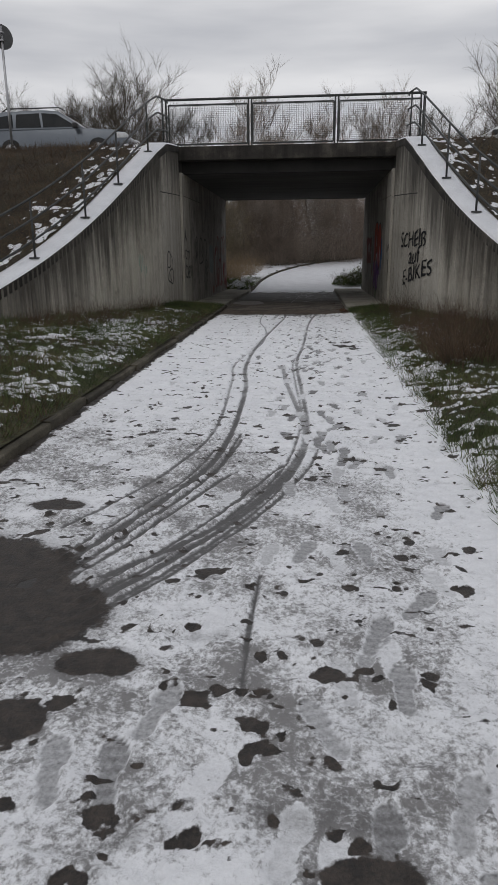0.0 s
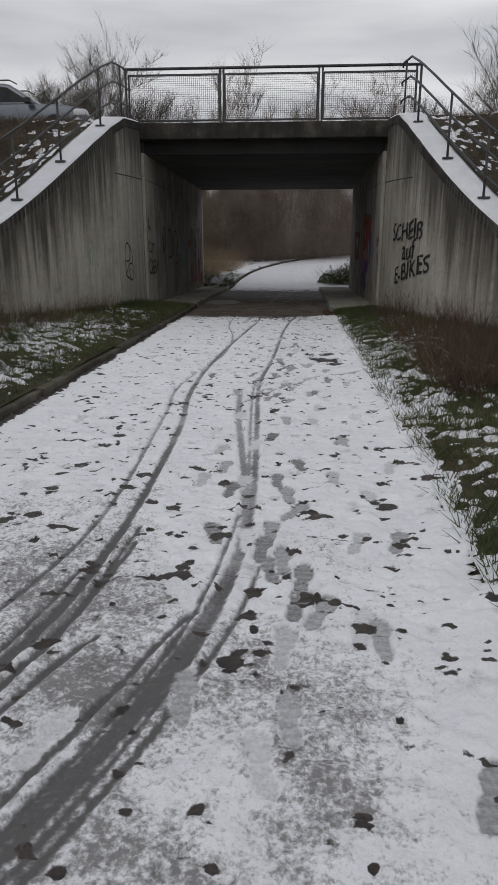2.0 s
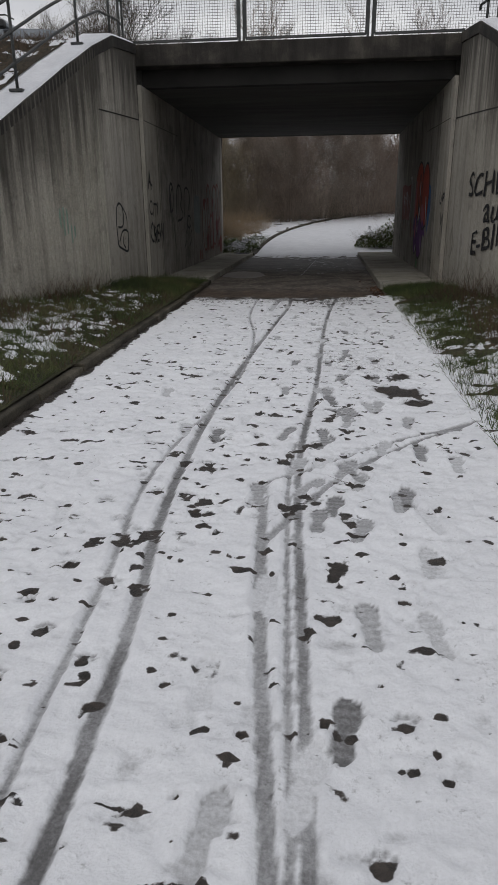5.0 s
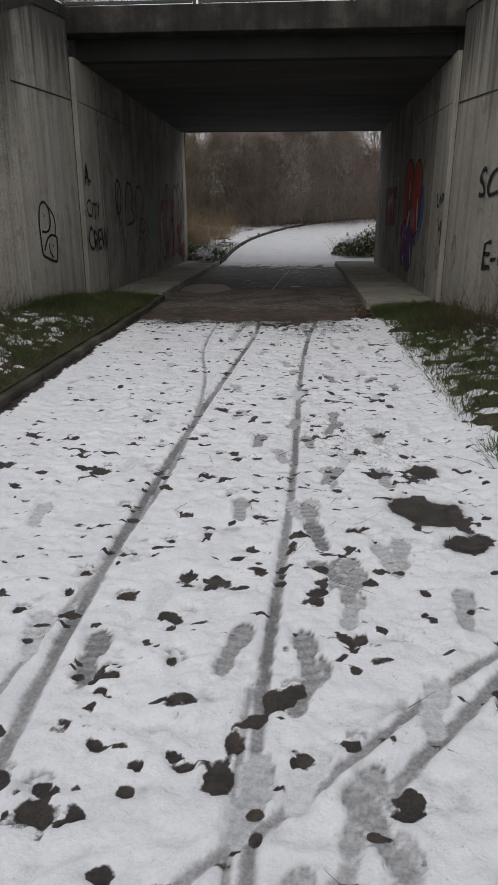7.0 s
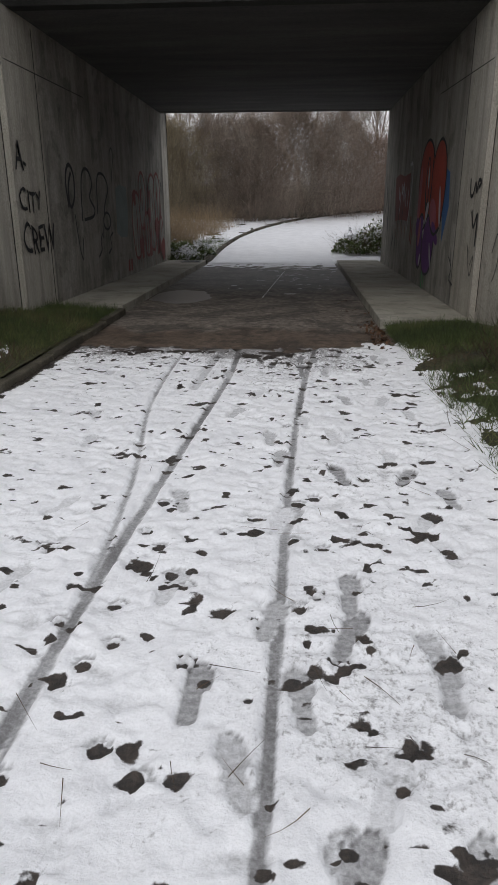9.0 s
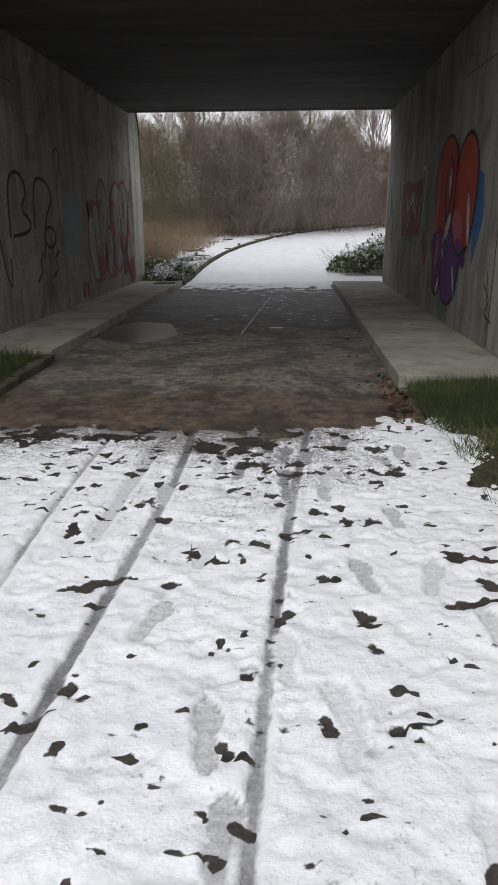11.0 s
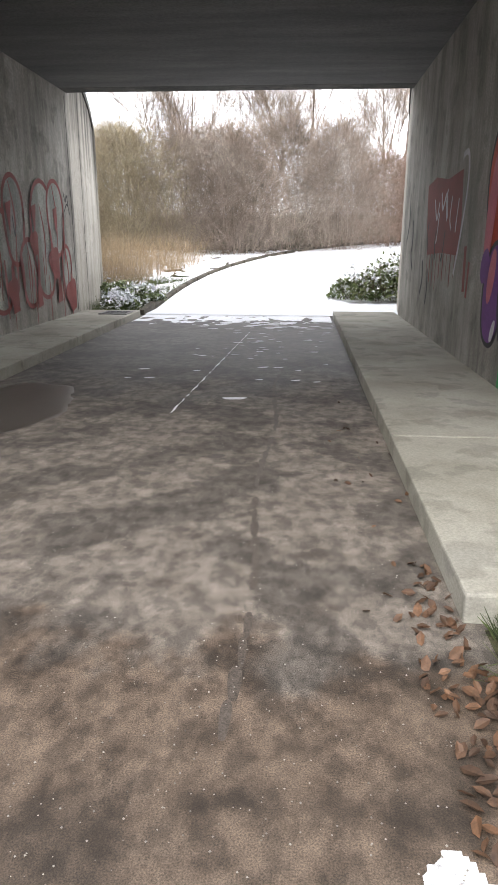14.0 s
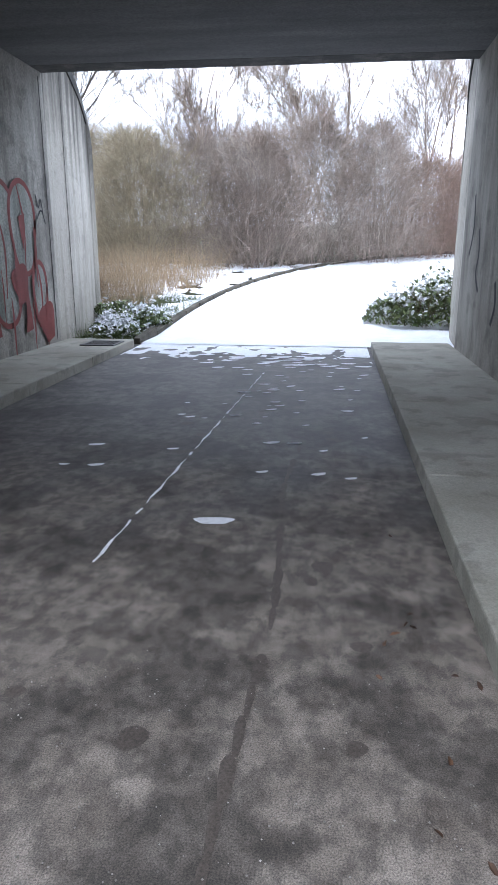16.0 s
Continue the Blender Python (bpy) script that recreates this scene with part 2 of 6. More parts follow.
damp_and_sky_zones(ASPHALT)
ROADTAR = surf("road_asphalt", [(0.04, 0.04, 0.04), (0.06, 0.06, 0.06)], 1.0, 120, 0.7, 0.4, 0.004)
STEEL = surf("painted_steel", [(0.03, 0.032, 0.032), (0.055, 0.058, 0.057), (0.08, 0.08, 0.078)], 6, 60, 0.5, 0.15, 0.002, metal=0.3)
SOIL = surf("grassy_soil", [(0.03, 0.026, 0.014), (0.055, 0.055, 0.022), (0.075, 0.055, 0.03)], 3.0, 30, 0.95, 0.9, 0.04, fine_mix=0.6)
BANK = surf("bank_soil", [(0.022, 0.016, 0.009), (0.04, 0.03, 0.016), (0.06, 0.045, 0.025)], 2.0, 25, 0.95, 1.0, 0.05, fine_mix=0.6)
BARK = surf("bark", [(0.055, 0.046, 0.036), (0.12, 0.1, 0.078)], 5, 40, 0.9, 0.4, 0.01, island=0.3)
TWIG = surf("twigs", [(0.17, 0.13, 0.105), (0.27, 0.215, 0.175), (0.34, 0.285, 0.24)], 0.7, 12, 0.9, 0, island=0.4)
REED = surf("dry_grass", [(0.26, 0.175, 0.10), (0.36, 0.28, 0.18)], 1.0, 9, 0.9, 0, island=0.4)
GRASS = surf("grass_blades", [(0.035, 0.052, 0.016), (0.07, 0.094, 0.026), (0.14, 0.125, 0.055)], 1.2, 9, 0.8, 0, island=0.5)
DEADGRASS = surf("brown_weeds", [(0.045, 0.028, 0.017), (0.085, 0.054, 0.032), (0.12, 0.085, 0.05)], 1.2, 9, 0.9, 0, island=0.5)
LEAF = surf("fallen_leaves", [(0.05, 0.028, 0.017), (0.13, 0.066, 0.034)], 3, 30, 0.7, 0.2, 0.003, island=0.5)
IVY = surf("bramble_leaves", [(0.075, 0.11, 0.035), (0.16, 0.185, 0.07)], 3, 30, 0.6, 0, island=0.5)
SNOW = surf("snow", [(0.7, 0.71, 0.74), (0.82, 0.83, 0.86)], 3, 45, 0.75, 0.6, 0.015, fine_mix=0.1)


def path_snow_material():
    """Snow with soiled grains, grey ice where pressed, and wet asphalt where it has melted through."""
    mat = surf("trodden_snow", [(0.8, 0.81, 0.84), (0.89, 0.9, 0.925)], 2.5, 70, 0.75, 0.55, 0.014, fine_mix=0.04)
    nt = mat.node_tree
    N, L = nt.nodes, nt.links
    bsdf = N["Principled BSDF"]
    col = bsdf.inputs["Base Color"].links[0].from_socket
    geo = N.new("ShaderNodeNewGeometry")

    def noise(scale, detail, roughness):
        n = N.new("ShaderNodeTexNoise")
        n.inputs["Scale"].default_value, n.inputs["Detail"].default_value, n.inputs["Roughness"].default_value = scale, detail, roughness
        L.new(geo.outputs["Position"], n.inputs["Vector"])
        return n.outputs["Fac"]

    def attr(name):
        at = N.new("ShaderNodeAttribute")
        at.attribute_name = name
        return at.outputs["Fac"]

    def math2(op, a, b, c=None):
        m = N.new("ShaderNodeMath")
        m.operation = op
        for i, v in enumerate((a, b, c)):
            if v is None:
                continue
            if isinstance(v, (int, float)):
                m.inputs[i].default_value = v
            else:
                L.new(v, m.inputs[i])
        return m.outputs[0]

    def band(v, lo, hi):
        mr = N.new("ShaderNodeMapRange")
        mr.interpolation_type = "SMOOTHSTEP"
        mr.inputs["From Min"].default_value, mr.inputs["From Max"].default_value = lo, hi
        L.new(v, mr.inputs["Value"])
        return mr.outputs[0]

    def blend(fac, col, c):
        mx = N.new("ShaderNodeMix")
        mx.data_type = "RGBA"
        L.new(fac, mx.inputs[0])
        L.new(col, mx.inputs[6])
        mx.inputs[7].default_value = (*c, 1)
        return mx.outputs[2]

    grain, crumbs, lumps = noise(75, 5, 0.7), noise(38, 4, 0.65), noise(14, 4, 0.6)
    # soiled, crumbly slush: the thinner the snow, the more grains show grey
    mixed = math2("MULTIPLY_ADD", grain, 1.0, math2("MULTIPLY_ADD", crumbs, 1.2, math2("MULTIPLY", lumps, 0.6)))
    soil_ = math2("MULTIPLY_ADD", mixed, 1.0, attr("dirty"))
    col = blend(band(soil_, 1.68, 2.2), col, (0.24, 0.235, 0.235))
    # pressed ice, and the shadow rims painted into the shoe prints
    pr = math2("MULTIPLY_ADD", math2("SUBTRACT", grain, 0.5), 0.5, attr("pressed"))
    col = blend(band(pr, 0.12, 0.98), col, (0.11, 0.107, 0.107))
    # melted through
    ml = math2("MULTIPLY_ADD", math2("SUBTRACT", crumbs, 0.5), 0.35, attr("melt"))
    bare = band(ml, 0.44, 0.56)
    wet = noise(90, 3, 0.7)
    tar = N.new("ShaderNodeMix")
    tar.data_type = "RGBA"
    L.new(band(math2("ADD", wet, lumps), 0.75, 1.3), tar.inputs[0])
    tar.inputs[6].default_value, tar.inputs[7].default_value = (0.013, 0.0105, 0.009, 1), (0.06, 0.046, 0.037, 1)
    mx = N.new("ShaderNodeMix")
    mx.data_type = "RGBA"
    L.new(bare, mx.inputs[0])
    L.new(col, mx.inputs[6])
    L.new(tar.outputs[2], mx.inputs[7])
    col = mx.outputs[2]
    L.new(col, bsdf.inputs["Base Color"])
    rough = math2("MULTIPLY_ADD", bare, -0.25, 0.75)
    L.new(math2("MULTIPLY_ADD", math2("SUBTRACT", wet, 0.5), 0.3, rough), bsdf.inputs["Roughness"])
    bp = bsdf.inputs["Normal"].links[0].from_node
    L.new(math2("ADD", crumbs, grain), bp.inputs["Height"])
    return mat


TRODDEN = path_snow_material()

# ---- plan ----
Y_IN, Y_OUT = 21.6, 30.85          # the tunnel's two mouths
X_L, X_R = -3.12, 2.38             # its walls
Z_SOFFIT, Z_DECK = 3.57, 4.2
KERB_L, KERB_R = -1.93, 1.3        # the path's edges
SIDE = {-1: X_L, 1: X_R}


def kerb_line(y):
    return -1.83 - 0.0165 * np.clip(np.asarray(y, float) - 8, 0, 24)


def flare(d):
    return 0.04 * d + 0.0047 * d ** 3


def flare_out(d):
    return 0.06 * d + 0.0085 * d ** 3


def wing_top(d):
    return np.interp(d, [0, 1.2, 2.0, 2.95, 3.9, 5.0, 6.1, 7.1, 8.3], [4.2, 4.08, 3.78, 3.33, 2.8, 2.12, 1.44, 0.85, 0.2])


def bank_z(y):
    """Height of the road's embankment at y, away from the tunnel."""
    d = np.where(np.asarray(y) < 26, Y_IN - np.asarray(y), np.asarray(y) - Y_OUT)
    return np.interp(d, [-0.5, 0.2, 1.2, 2.0, 2.95, 3.9, 5.0, 6.1, 7.1, 8.3, 9.5], [4.08, 4.12, 4.08, 3.84, 3.4, 2.87, 2.19, 1.5, 0.92, 0.45, 0.3])


def far_ground(y):
    """The land rises gently behind the tunnel."""
    return np.clip(np.asarray(y, float) - 32.5, 0, 40) * 0.085


# ---- ground ----
def land():
    xs = np.concatenate([[-900, -300, -120], np.linspace(-60, 60, 121), [120, 300, 900]])
    ys = np.concatenate([[-900, -300, -100], np.linspace(-40, 90, 131), [130, 300, 1500]])
    X, Y = np.meshgrid(xs, ys, indexing="ij")
    Z = far_ground(Y) - 0.06 + 0.05 * (fbm(X * 0.4, Y * 0.4, 3) - 0.5)
    tagged(sheet("ground", X, Y, Z, SOIL), "wintry brown-green grassland with patches of snow", "ground", kind="structure")


land()
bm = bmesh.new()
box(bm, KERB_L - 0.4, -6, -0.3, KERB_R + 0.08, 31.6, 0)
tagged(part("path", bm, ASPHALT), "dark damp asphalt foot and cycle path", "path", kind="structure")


# ---- tunnel ----
def ribbed_wall(name, pts, tops, bottom, normal_side, ribbed, mat, thick=0.45):
    """A wall along points (x, y) with a top height each; fine upright ribs where ribbed(i) holds."""
    pts = np.array(pts, float)
    tang = np.gradient(pts, axis=0)
    tang /= np.linalg.norm(tang, axis=1)[:, None]
    nrm = np.stack([tang[:, 1], -tang[:, 0]], -1) * normal_side
    n = len(pts)
    bump_ = np.array([0.026 if ribbed(i) and (i // 2) % 2 else 0.0 for i in range(n)])
    face = pts + nrm * bump_[:, None]
    back = pts - nrm * thick
    verts, faces = [], []
    for i in range(n):
        t = tops[i]
        verts += [(face[i][0], face[i][1], bottom), (face[i][0], face[i][1], t), (back[i][0], back[i][1], t), (back[i][0], back[i][1], bottom)]
    for i in range(n - 1):
        a, b = 4 * i, 4 * i + 4
        for k in range(4):
            faces.append((a + k, b + k, b + (k + 1) % 4, a + (k + 1) % 4))
    faces += [(0, 1, 2, 3), (4 * n - 1, 4 * n - 2, 4 * n - 3, 4 * n - 4)]
    bm = bmesh.new()
    vs = [bm.verts.new(v) for v in verts]
    for f in faces:
        bm.faces.new([vs[k] for k in f])
    ob = part(name, bm, mat)
    at = ob.data.attributes.new("below", "FLOAT", "POINT")
    at.data.foreach_set("value", np.stack([tops - bottom, 0 * tops, 0 * tops, tops - bottom], -1).astype(np.float32).ravel())
    return ob, nrm


def wing(side, y0, way, length, rib_from, name):
    """A flared wing wall; way: -1 towards the entrance side, 1 behind the exit."""
    d = np.arange(0, length, 0.022)
    x = SIDE[side] + side * (0.07 + (flare(d) if way < 0 else flare_out(d)))
    y = y0 + way * d
    ns = -side * way * -1
    ob, nrm = ribbed_wall(name, np.stack([x, y], -1), wing_top(d), -0.3, ns * -1 * 1, lambda i: d[i] > rib_from, WEATHERED)
    return ob, x, y, d


for side, nm in ((-1, "left"), (1, "right")):
    bm = bmesh.new()
    x = SIDE[side]
    box(bm, min(x, x + side * 0.6), Y_IN, -0.3, max(x, x + side * 0.6), 22.7, Z_SOFFIT)
    tagged(part("wall_portal_" + nm, bm, CONCRETE), "pale weathered concrete at the underpass entrance", "wall", kind="structure")
    # from here inwards the wall's colour carries the shade
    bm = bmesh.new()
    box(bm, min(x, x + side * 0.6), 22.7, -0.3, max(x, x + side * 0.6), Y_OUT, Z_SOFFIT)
    tagged(part("wall_tunnel_" + nm, bm, CONCRETE_SHADED), "streaked grey concrete underpass wall, toned darker for the shade inside", "wall", kind="structure")
    for y0, way, tag in ((Y_IN, -1, "entrance"), (Y_OUT, 1, "exit")):
        ob, wx, wy, wd = wing(side, y0, way, 8.3, (2.0 if side < 0 else 4.2) if way < 0 else 2.5, "wall_wing_%s_%s" % (tag, nm))
        tagged(ob, "flared concrete wing wall with upright ribs and rain stains", "wall", kind="structure")
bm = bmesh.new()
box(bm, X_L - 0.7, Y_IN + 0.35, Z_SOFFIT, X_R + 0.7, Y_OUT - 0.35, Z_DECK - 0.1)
tagged(part("ceiling", bm, SOFFIT), "grey concrete underpass ceiling, its colour darkened for the tunnel's shade", "ceiling", kind="structure")
for y0, y1, tag in ((Y_IN - 0.02, Y_IN + 0.35, "entrance"), (Y_OUT - 0.35, Y_OUT + 0.02, "exit")):
    bm = bmesh.new()
    box(bm, X_L - 0.16, y0, 3.86 if tag == "entrance" else Z_SOFFIT, X_R + 0.3, y1, Z_DECK, 0.015)
    tagged(part("fascia_" + tag, bm, CONCRETE_DARK), "dark water-stained concrete edge beam", "beam", kind="structure")
# added strip over the ceiling's front face; its near-black colour paints the overhang's shade
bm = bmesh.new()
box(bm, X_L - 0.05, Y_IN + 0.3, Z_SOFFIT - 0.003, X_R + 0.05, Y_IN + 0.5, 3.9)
tagged(part("beam", bm, surf("painted_shade_strip", [(0.012, 0.011, 0.01), (0.03, 0.028, 0.026)], 1.5, 50, 0.9, 0.2, 0.006)), "added near-black strip standing in for the shade behind the edge beam", "beam", kind="structure")
for x0, x1, tag in ((-300, X_L - 0.3, "left"), (X_L - 0.3, X_R + 0.3, "deck"), (X_R + 0.3, 300, "right")):
    bm = bmesh.new()
    box(bm, x0, Y_IN + 0.9, Z_DECK - (0.095 if tag == "deck" else 1.0), x1, Y_OUT - 0.9, Z_DECK + 0.04)
    tagged(part("road_" + tag, bm, ROADTAR), "grey asphalt road over the underpass", "road", kind="structure")


def bank_rough(X, Y, U, D):
    return (fbm(X * 1.3, Y * 1.3, 5) - 0.5) * 0.3 * np.clip(U / 0.8, 0, 1) * np.clip(D / 1.6, 0.1, 1)


def bank(side, way, tag):
    """The embankment beside a wing wall."""
    d = np.concatenate([np.arange(-1.2, 8.6, 0.12), [9.2, 10]])
    u = np.concatenate([np.arange(0, 9, 0.15), np.geomspace(9.2, 250, 24)])
    D, U = np.meshgrid(d, u, indexing="ij")
    dd = np.clip(D, 0, None)
    base = SIDE[side] + side * (0.07 + (flare(dd) if way < 0 else flare_out(dd)) + 0.42)
    X = base + side * U
    Y = (Y_IN if way < 0 else Y_OUT) + way * D
    rough = bank_rough(X, Y, U, D)
    Z = bank_z(Y) + rough + np.where(way > 0, far_ground(Y) * np.clip((D - 4) / 5, 0, 1), 0)
    tagged(sheet("embankment_" + tag, X, Y, Z, BANK), "steep road embankment of brown winter grass", "embankment", kind="structure")


for side, s in ((-1, "left"), (1, "right")):
    bank(side, -1, "entrance_" + s)
    bank(side, 1, "exit_" + s)


def verge_at(side, Y, U):
    edge = kerb_line(Y) - 0.07 if side < 0 else KERB_R + 0.06 + 0 * Y
    X = edge + side * U
    Z = (0.1 if side < 0 else 0.02) + 0.3 * (1 - np.exp(-U / 1.6)) + 0.05 * (fbm(X * 3, Y * 3, 8) - 0.5) * np.clip(U / 0.3, 0, 1)
    Z *= np.clip((22.1 - Y) / 1.5, 0.42, 1)
    return X, Z


def verge(side, name):
    """Grassy strip between the path and the wing wall, rising to the wall."""
    ys = np.arange(-6, 22.45 if side < 0 else 21.45, 0.1)
    us = np.concatenate([np.arange(0, 5, 0.1), np.geomspace(5.2, 60, 14)])
    Y, U = np.meshgrid(ys, us, indexing="ij")
    X, Z = verge_at(side, Y, U)
    return tagged(sheet(name, X, Y, Z, SOIL), "rough grass verge with patches of snow", "verge", kind="structure")


verge(-1, "verge_left")
verge(1, "verge_right")


# ---- far side of the tunnel ----
def bend(s):
    """The path's left edge behind the tunnel, s metres from the mouth, and its heading."""
    k = 0.0095
    a = np.clip(k * s ** 1.6, 0, 1.15)
    return a


def far_path():
    s = np.arange(0, 42, 0.25)
    a = bend(s)
    lx = KERB_L - 0.2 + np.cumsum(np.sin(a)) * 0.25
    ly = 31.2 + np.cumsum(np.cos(a)) * 0.25
    w = np.linspace(0, 1, 14)
    X = lx[:, None] + np.cos(a)[:, None] * w[None] * 3.5
    Y = ly[:, None] - np.sin(a)[:, None] * w[None] * 3.5
    Z = far_ground(Y) + 0.015 + 0.012 * (fbm(X * 4, Y * 4, 2) - 0.5)
    tagged(sheet("path_behind", X, Y, Z, SNOW), "snow-covered path curving away behind the underpass", "path", kind="structure")
    return lx, ly, a


FLX, FLY, FLA = far_path()



# ---- kerbs and raised walkways ----
def kerbs():
    row = thing("kerb_row", "row of weathered kerb stones along the path's edge", "kerb", kind="structure")
    bm = bmesh.new()
    box(bm, -0.055, 0.006, -0.25, 0.055, 0.994, 0.0, 0.012)
    stone = part("kerb_stone", bm, KERB, row)
    rnd = random.Random(3)
    for i in range(-5, 22):
        ob = stone if i == -5 else stone.copy()
        if i > -5:
            scene.collection.objects.link(ob)
        ob.matrix_basis = pose(float(kerb_line(i + 0.5)) - 0.055 + rnd.uniform(-0.012, 0.012), i + 0.4, 0.085 + rnd.uniform(-0.012, 0.012), rnd.uniform(-0.4, 0.4), rnd.uniform(-2, 2), 0.9 + rnd.uniform(-0.5, 0.5))


kerbs()


def walkway(tag, x_in, x_wall, y0, y1, n):
    """A raised concrete strip beside the path, cast in lengths."""
    row = thing("walkway_" + tag, "raised pale concrete walkway along the underpass wall", "walkway", kind="structure")
    step = (y1 - y0) / n
    lo, hi = sorted((0.0, x_wall - x_in))
    for i in range(n):
        bm = bmesh.new()
        box(bm, lo, 0.004, -0.25, hi, step - 0.004, 0.0, 0.012)
        ob = part("slab", bm, WALKWAY, row)
        yy = y0 + i * step
        ob.matrix_basis = pose(x_in(yy) if callable(x_in) else x_in, yy, 0.115 + 0.002 * (i % 2), 0, 0, 0)


walkway("right", KERB_R, X_R, 21.45, 31.3, 5)
walkway("left", -2.13, X_L, 22.45, 31.15, 5)
def strands(name, P, D, L, R, mat, bend=0.25, seed=0, segs=2, parent=None):
    """Many thin tapered three-sided strands in one mesh: start points, directions, lengths and radii."""
    rs = np.random.RandomState(seed)
    n = len(P)
    D = D / np.linalg.norm(D, axis=1)[:, None]
    side = np.cross(D, rs.normal(size=(n, 3)))
    side /= np.linalg.norm(side, axis=1)[:, None] + 1e-9
    third = np.cross(D, side)
    sag = rs.normal(0, bend, (n, 1)) * side
    rows = []
    for k in range(segs + 1):
        f = k / segs
        c = P + D * (L * f)[:, None] + sag * (L * f * f)[:, None]
        r = (R * (1 - 0.8 * f))[:, None]
        rows.append(np.stack([c + r * (side * math.cos(a) + third * math.sin(a)) for a in (0, 2.094, 4.189)], 1))
    V = np.stack(rows, 1).reshape(-1, 3)
    base = np.arange(n)[:, None, None, None] * (segs + 1) * 3
    k = np.arange(segs)[None, :, None, None] * 3
    j = np.arange(3)[None, None, :, None]
    quad = np.concatenate([j, (j + 1) % 3, (j + 1) % 3 + 3, j + 3], -1)
    F = (base + k + quad).reshape(-1, 4)
    me = bpy.data.meshes.new(name)
    me.vertices.add(len(V))
    me.vertices.foreach_set("co", V.astype(np.float32).ravel())
    me.loops.add(len(F) * 4)
    me.loops.foreach_set("vertex_index", F.astype(np.int32).ravel())
    me.polygons.add(len(F))
    me.polygons.foreach_set("loop_start", np.arange(len(F), dtype=np.int32) * 4)
    me.update(calc_edges=True)
    me.materials.append(mat)
    ob = new(name, me)
    ob.parent = parent
    return ob


def bare_tree(name, label, x, y, z, height, seed, spread=0.5, stems=1, levels=4, mat=BARK, r0=0.12, group="bare trees"):
    rnd = random.Random(seed)
    base = thing(name, label, "tree", pose(x, y, z), group)
    trunk, crown = bmesh.new(), bmesh.new()
    tips = []

    def grow(bm, p, d, length, r, level):
        n = 4
        pts, rad = [p], [r]
        for i in range(n):
            d = (d + Vector((rnd.gauss(0, 0.13), rnd.gauss(0, 0.13), rnd.gauss(0.05, 0.06)))).normalized()
            p = p + d * length / n
            pts.append(p)
            rad.append(max(0.0065, r * (1 - 0.6 * (i + 1) / n)))
        tube(bm, pts, rad, 5 if level == 0 else 3)
        if level >= 1:
            tips.extend(((pts[-1], d), (pts[2], d), (pts[3], d)))
        if level >= levels:
            return
        kids = (rnd.randint(11, 15), rnd.randint(6, 8), rnd.randint(3, 5), 0)[min(level, 3)]
        for k in range(kids):
            f = rnd.uniform(0.25, 1.0) ** 0.8
            i = min(n - 1, int(f * n))
            q = pts[i].lerp(pts[i + 1], f * n - i)
            a = rnd.uniform(0, math.tau)
            side = Vector((math.cos(a), math.sin(a), 0))
            nd = (d * rnd.uniform(0.5, 0.8) + side * spread * rnd.uniform(0.7, 1.5) + Vector((0, 0, 0.25))).normalized()
            grow(crown, q, nd, length * rnd.uniform(0.28, 0.5), rad[i] * rnd.uniform(0.4, 0.6), level + 1)

    for s in range(stems):
        a = rnd.uniform(0, math.tau)
        lean = rnd.uniform(0, 0.16) if stems > 1 else 0.03
        p = Vector((math.cos(a), math.sin(a), 0)) * (0.25 if stems > 1 else 0)
        p.z = -0.3
        grow(trunk, p, Vector((math.cos(a) * lean, math.sin(a) * lean, 1)).normalized(), height * rnd.uniform(0.6, 0.8), r0 * rnd.uniform(0.6, 1), 0)
    part("trunk", trunk, mat, base)
    part("crown", crown, mat, base, "leafless twigs")
    rs = np.random.RandomState(seed)
    P = np.repeat(np.array([tuple(p) for p, q in tips]), 2, axis=0)
    D = np.repeat(np.array([tuple(q) for p, q in tips]), 2, axis=0) + rs.normal(0, 0.38, (len(P), 3)) + np.array([0, 0, 0.25])
    strands("twig_mass", P, D, rs.uniform(0.3, 0.9, len(P)), rs.uniform(0.003, 0.006, len(P)), mat, 0.3, seed, 1, base)
    return base


LAND = lambda y: float(far_ground(y)) - 0.1
bare_tree("tree", "wide leafless tree behind the road", -9.5, 45, LAND(45), 10.9, 1, 0.55, 4, 3)
bare_tree("tree", "tall slender leafless tree with several stems", -4.3, 47, LAND(47), 9.9, 2, 0.4, 3, 3, r0=0.06, mat=TWIG)
bare_tree("tree", "leafless tree above a thicket", 0.9, 48, LAND(48), 9.5, 3, 0.5, 3, 3, r0=0.08, mat=TWIG)
bare_tree("tree", "leafless tree with upright shoots", 4.0, 49, LAND(49), 9.4, 4, 0.45, 3, 3, r0=0.08, mat=TWIG)
bare_tree("tree", "large leafless tree beside the road", 11.5, 43, LAND(43), 12.5, 5, 0.55, 3, 3)
bare_tree("tree", "small leafless tree behind the road", -14.5, 46, LAND(46), 10.0, 6, 0.5, 3, 3)
bare_tree("tree", "small leafless tree behind the road", -18.5, 47, LAND(47), 10.2, 7, 0.5, 3, 3)
bare_tree("tree", "small leafless tree behind the road", -12.2, 49, LAND(49), 9.6, 8, 0.5, 3, 3)
bare_tree("tree", "leafless tree at the far bend", 8.0, 52, LAND(52), 9.0, 9, 0.5, 3, 3)


